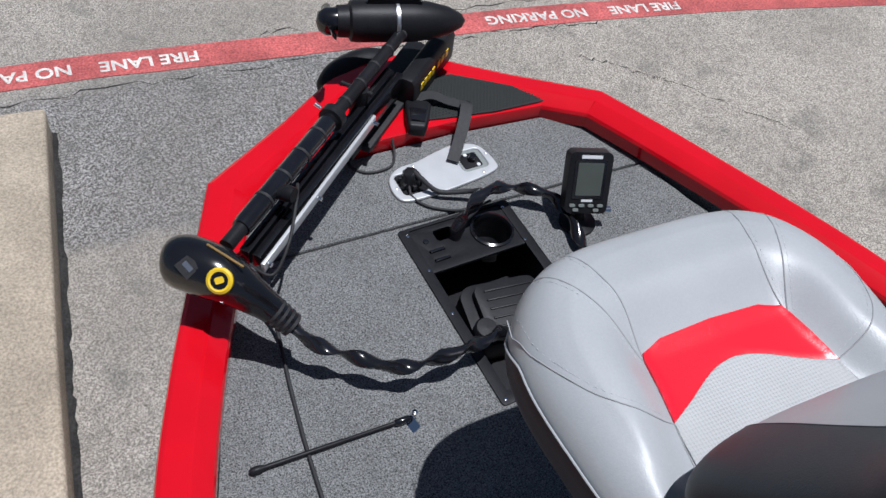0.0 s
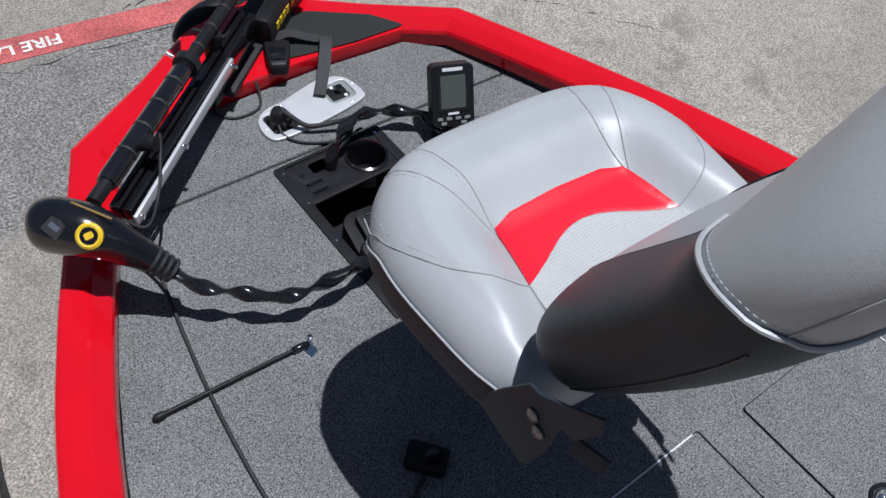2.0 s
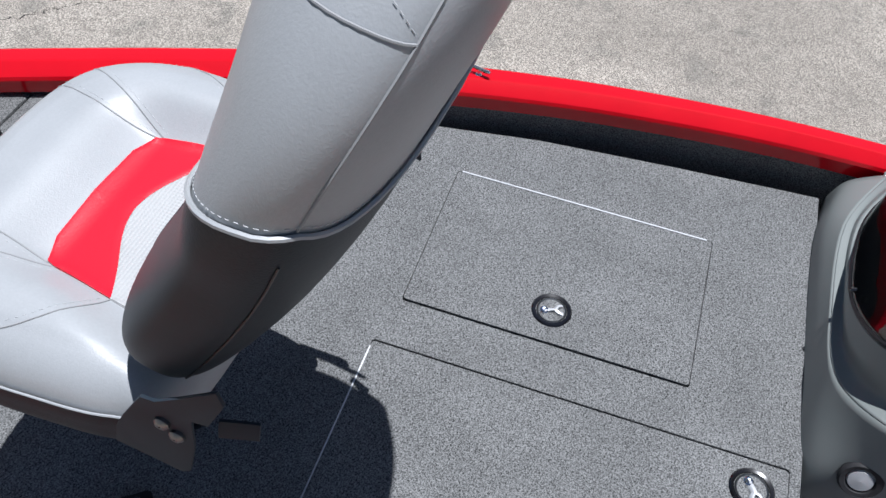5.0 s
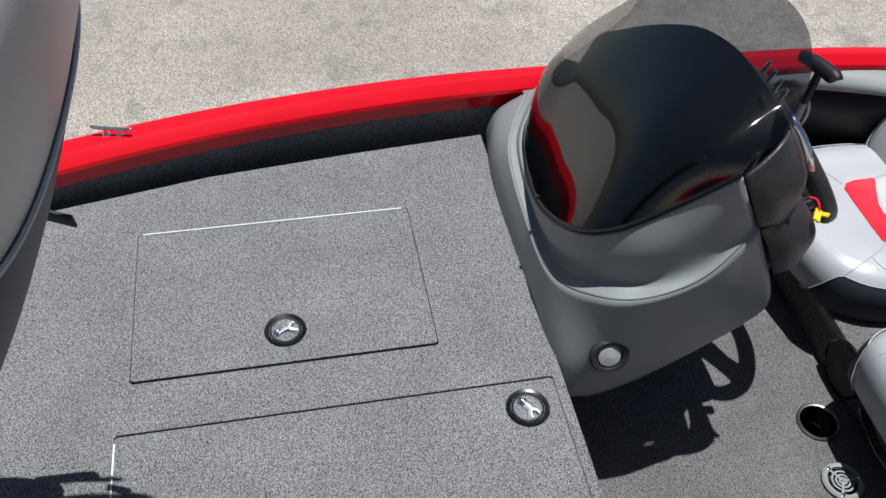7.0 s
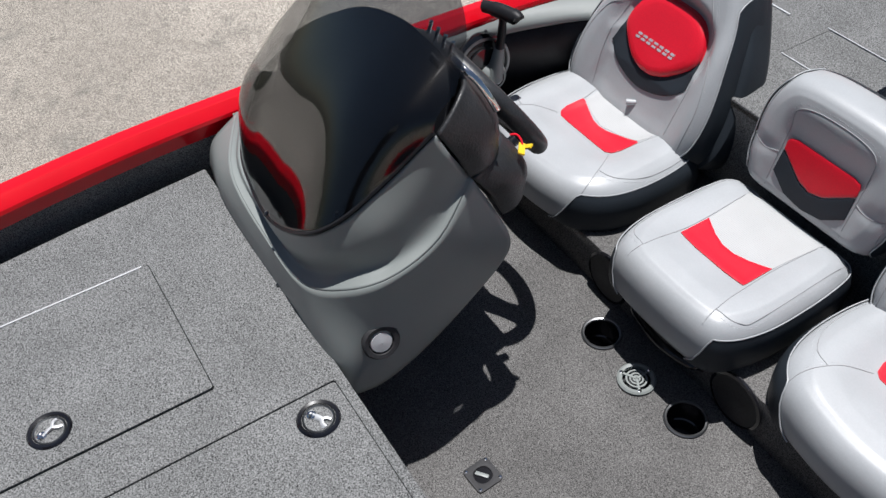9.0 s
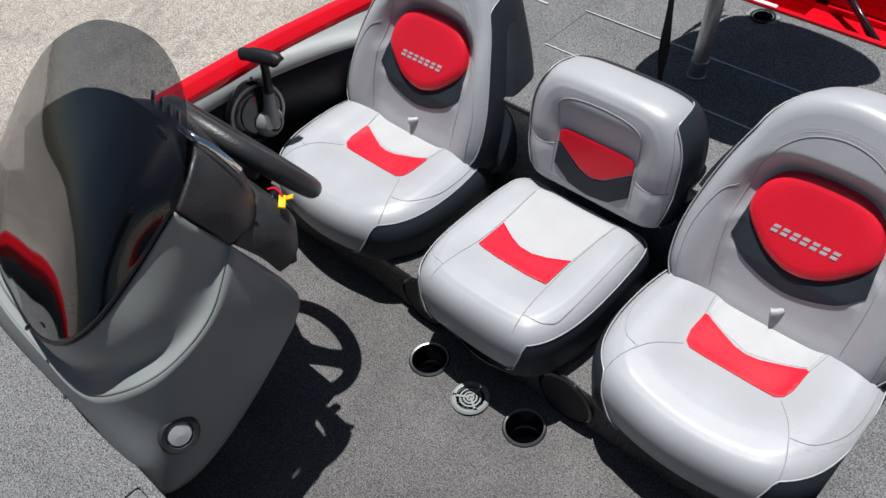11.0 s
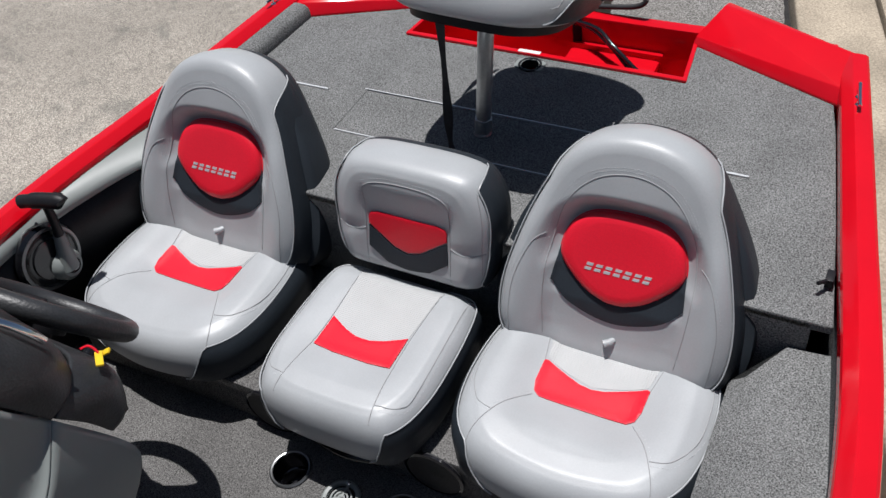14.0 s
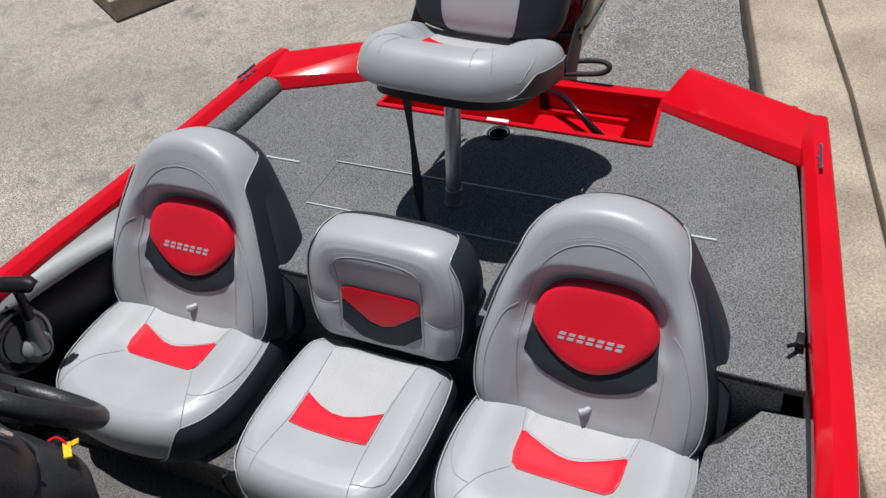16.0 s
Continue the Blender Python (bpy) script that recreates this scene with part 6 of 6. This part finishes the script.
part("guard", tube(spline([(-0.154, 2.128, 1.000), (-0.106, 2.158, 1.010), (-0.039, 2.177, 1.015), (0.037, 2.168, 1.010)], 6), [0.02, 0.026, 0.03, 0.032, 0.034, 0.035, 0.036, 0.036, 0.036, 0.036, 0.036, 0.036, 0.036, 0.036, 0.036, 0.034, 0.032, 0.03, 0.028], seg=12), BLACK, bumper)

# ---------------------------------------------------------------- stern
part("well_floor", plate([(-0.398, -1.695), (0.354, -1.707), (0.335, -1.875), (-0.378, -1.885)], 0.95, 0.962), RED, boat)
part("well_lip", plate([(-0.402, -1.6925), (0.358, -1.7045), (0.358, -1.719), (-0.402, -1.707)], 0.955, AFT_DECK + 0.006), RED, boat, bevel=0.003)
part("well_side", plate([(-0.402, -1.6935), (-0.391, -1.6935), (-0.372, -1.885), (-0.383, -1.885)], 0.95, AFT_DECK + 0.005), RED, boat, bevel=0.003)
part("well_side", plate([(0.347, -1.7055), (0.358, -1.7055), (0.341, -1.875), (0.330, -1.875)], 0.95, AFT_DECK + 0.005), RED, boat, bevel=0.003)
part("transom", box(-0.70, 0.70, -1.915, -1.878, 0.6, 1.07), RED, boat, bevel=0.006)
part("well_step", box(-0.30, -0.06, -1.878, -1.73, 0.962, 1.0), RED, boat, bevel=0.01)


def corner_cap(sign, dx):
    pts = [(-0.377, -1.852, 1.052), (-0.734, -1.696, 1.055), (-0.422, -1.95, 1.112), (-0.741, -1.715, 1.085), (-0.772, -1.815, 1.106), (-0.428, -1.975, 1.108), (-0.377, -1.862, 1.07),
           (-0.772, -1.815, 0.98), (-0.428, -1.975, 0.98), (-0.377, -1.852, 0.98), (-0.734, -1.70, 0.98)]
    bm = bmesh.new()
    for p in pts:
        bm.verts.new((-sign * p[0] + dx, p[1], p[2]))
    bmesh.ops.convex_hull(bm, input=bm.verts)
    loose = [v for v in bm.verts if not v.link_faces]
    bmesh.ops.delete(bm, geom=loose, context="VERTS")
    return part("corner_cap", bm, RED, boat, "folded red sheet corner", bevel=0.003, angle=12)


corner_cap(-1, 0.0)
corner_cap(1, -0.022)
bm = loft([[Vector((0.668 + 0.06 * (y + 1.72) + x, y, z)) for x, z in ((0.0, 1.04), (0.005, 1.075), (0.016, 1.088), (0.075, 1.092), (0.075, 1.04))] for y in (-1.72, -1.6, -1.4, -1.15)])
part("aft_side_box", bm, CARPET, boat, "carpeted side box", bevel=0.01)
part("plug_socket", lathe([(0.024, -0.02), (0.026, 0.001), (0.03, 0.002), (0.03, 0.004), (0.024, 0.004), (0.022, -0.02)], pose(-0.021, -1.660, AFT_DECK), 24), BLACK, boat)
part("socket_plate", plate(rounded(-0.058, 0.016, -1.681, -1.639, 0.01), AFT_DECK + 0.001, AFT_DECK + 0.003, [circle(-0.021, -1.660, 0.0225)]), CONSOLE, boat)
cable("fuel_hose", [(-0.059, -1.870, 1.060), (-0.137, -1.826, 1.075), (-0.194, -1.783, 1.060), (-0.251, -1.756, 1.030), (-0.299, -1.743, 1.000)], 0.0055, "black fuel hose in the motor well", BLACK_GLOSS)
cable("fuel_hose", [(-0.049, -1.879, 1.050), (-0.117, -1.844, 1.060), (-0.184, -1.800, 1.045), (-0.241, -1.765, 1.015), (-0.289, -1.747, 0.990)], 0.006, "black fuel hose in the motor well", BLACK_GLOSS)
cable("rigging_loop", [(-0.012, -1.922, 1.070), (-0.110, -1.929, 1.110), (-0.207, -1.920, 1.130), (-0.235, -1.911, 1.120), (-0.206, -1.908, 1.100), (-0.089, -1.917, 1.080)], 0.007, "dark looped rigging hose over the transom", RUBBER)
coup = thing("hose_coupling", "black plastic hose coupling in the motor well", "fitting")
part("body", tube([(-0.269, -1.734, 0.985), (-0.318, -1.747, 0.985), (-0.342, -1.752, 0.990)], [0.016, 0.016, 0.009], seg=12), BLACK, coup)
part("collar", tube([(-0.313, -1.725, 0.985), (-0.299, -1.765, 1.000)], 0.011, seg=10), BLACK_GLOSS, coup)
part("base", lathe([(0.03, -0.012), (0.028, -0.004), (0.018, 0.004)], pose(-0.293, -1.743, 0.976), 16), BLACK, coup)
bag = thing("plug_lead_coil", "coil of black wire lying in the motor well", "cable")
part("coil", tube(spline([(0.033, -1.756, 0.972), (-0.035, -1.734, 0.980), (-0.094, -1.756, 0.975), (-0.045, -1.783, 0.985), (0.023, -1.770, 0.980), (-0.006, -1.743, 0.990), (-0.084, -1.747, 0.985)], 8), 0.008, seg=8), RUBBER, bag)
part("warning_label", plate(rounded(-0.03, 0.03, -1.7135, -1.7015, 0.002), AFT_DECK + 0.0062, AFT_DECK + 0.0072), WHITE, boat, "small white sticker")
hang = thing("hanging_strap", "black strap hanging from the rear seat to the deck", "strap")
line = spline([(0.012, -1.310, 1.390), (0.014, -1.306, 1.280), (0.018, -1.300, 1.150), (0.020, -1.297, 1.080), (0.014, -1.288, 1.055), (0.000, -1.268, 1.053)], 6)
rings = []
for i, p in enumerate(line):
    d = (line[min(i + 1, len(line) - 1)] - line[max(i - 1, 0)]).normalized()
    w = 0.011 * (0.75 + 0.25 * math.cos(i * 0.5))
    s = (Vector((math.cos(i * 0.06), math.sin(i * 0.06), 0))) * w
    n = s.cross(d).normalized() * 0.0012
    rings.append([p - s - n, p + s - n, p + s + n, p - s + n])
part("webbing", loft(rings), RUBBER, hang)
part("buckle", box(-0.014, 0.036, -1.335, -1.295, 1.376, 1.394), BLACK, hang, bevel=0.006)


def cleat(x, y, z, turn):
    c = thing("cleat", "small chrome mooring cleat on the red gunwale", "cleat", "chrome cleats")
    c.matrix_world = pose(x, y, z, 0, 0, turn) @ Matrix.Diagonal((0.75, 0.75, 0.75, 1))
    part("bar", tube(spline([(0, -0.055, 0.024), (0, -0.03, 0.022), (0, 0.03, 0.022), (0, 0.055, 0.024)], 4), [0.004] + [0.0055] * 11 + [0.004], seg=8), CHROME, c)
    for s in (1, -1):
        part("stud", lathe([(0.011, 0.0), (0.009, 0.004), (0.005, 0.008), (0.005, 0.022)], pose(0, s * 0.018, 0), 12), CHROME, c)


cleat(0.774, 0.777, 1.092, -14)
cleat(-0.774, -1.648, 1.107, 8)
cleat(0.749, -1.677, 1.107, -5)
hook = thing("side_latch", "small black latch on the inner gunwale", "latch", at=(-0.804, -1.159, 0))
part("body", box(-0.012, 0.003, -0.015, 0.015, 1.055, 1.075), BLACK, hook, bevel=0.003)
part("tongue", tube([(-0.002, 0.01, 1.07), (0.013, 0.03, 1.078)], 0.004, seg=8), BLACK, hook)
slab = thing("concrete_block", "grey concrete wheel stop on the lot behind the boat", "wheel stop")
part("block", box(0, 2.4, -0.9, 0, 0.0, 0.14, m=pose(3.44, -3.62, 0, 0, 0, -30)), TAN, slab, bevel=0.02)


# outboard motor on the transom, tilted down
motor = thing("outboard_motor", "glossy black outboard motor on the transom", "motor")
rings = []
for z, w, y0, y1 in ((0.99, 0.075, -2.034, -2.268), (1.03, 0.095, -2.008, -2.318), (1.10, 0.125, -1.991, -2.367), (1.20, 0.16, -1.982, -2.407), (1.32, 0.172, -1.987, -2.415), (1.42, 0.165, -2.000, -2.407), (1.49, 0.135, -2.034, -2.375), (1.52, 0.09, -2.084, -2.318)):
    rings.append([Vector((0.01 + x, y, z)) for x, y in rounded(-w, w, y1, y0, w * 0.45, 6)])
part("cowl", loft(rings), BLACK_GLOSS, motor, "black glossy cowl", angle=50)
part("seal", loft([[Vector((0.01 + x, y, z)) for x, y in rounded(-0.147, 0.147, -2.395, -1.981, 0.06, 6)] for z in (1.155, 1.163)]), RUBBER, motor, "dark rubber seal")
part("leg", loft([[Vector((0.01 + x, y, z)) for x, y in rounded(-0.05 * k, 0.05 * k, -2.235, -2.059, 0.03, 4)] for z, k in ((0.25, 0.6), (0.7, 0.9), (1.0, 1.2))]), BLACK, motor)
for s in (1, -1):
    part("clamp", box(0.01 + s * 0.075 - 0.012, 0.01 + s * 0.075 + 0.012, -2.04, -1.87, 0.80, 1.10), BLACK, motor, bevel=0.004)
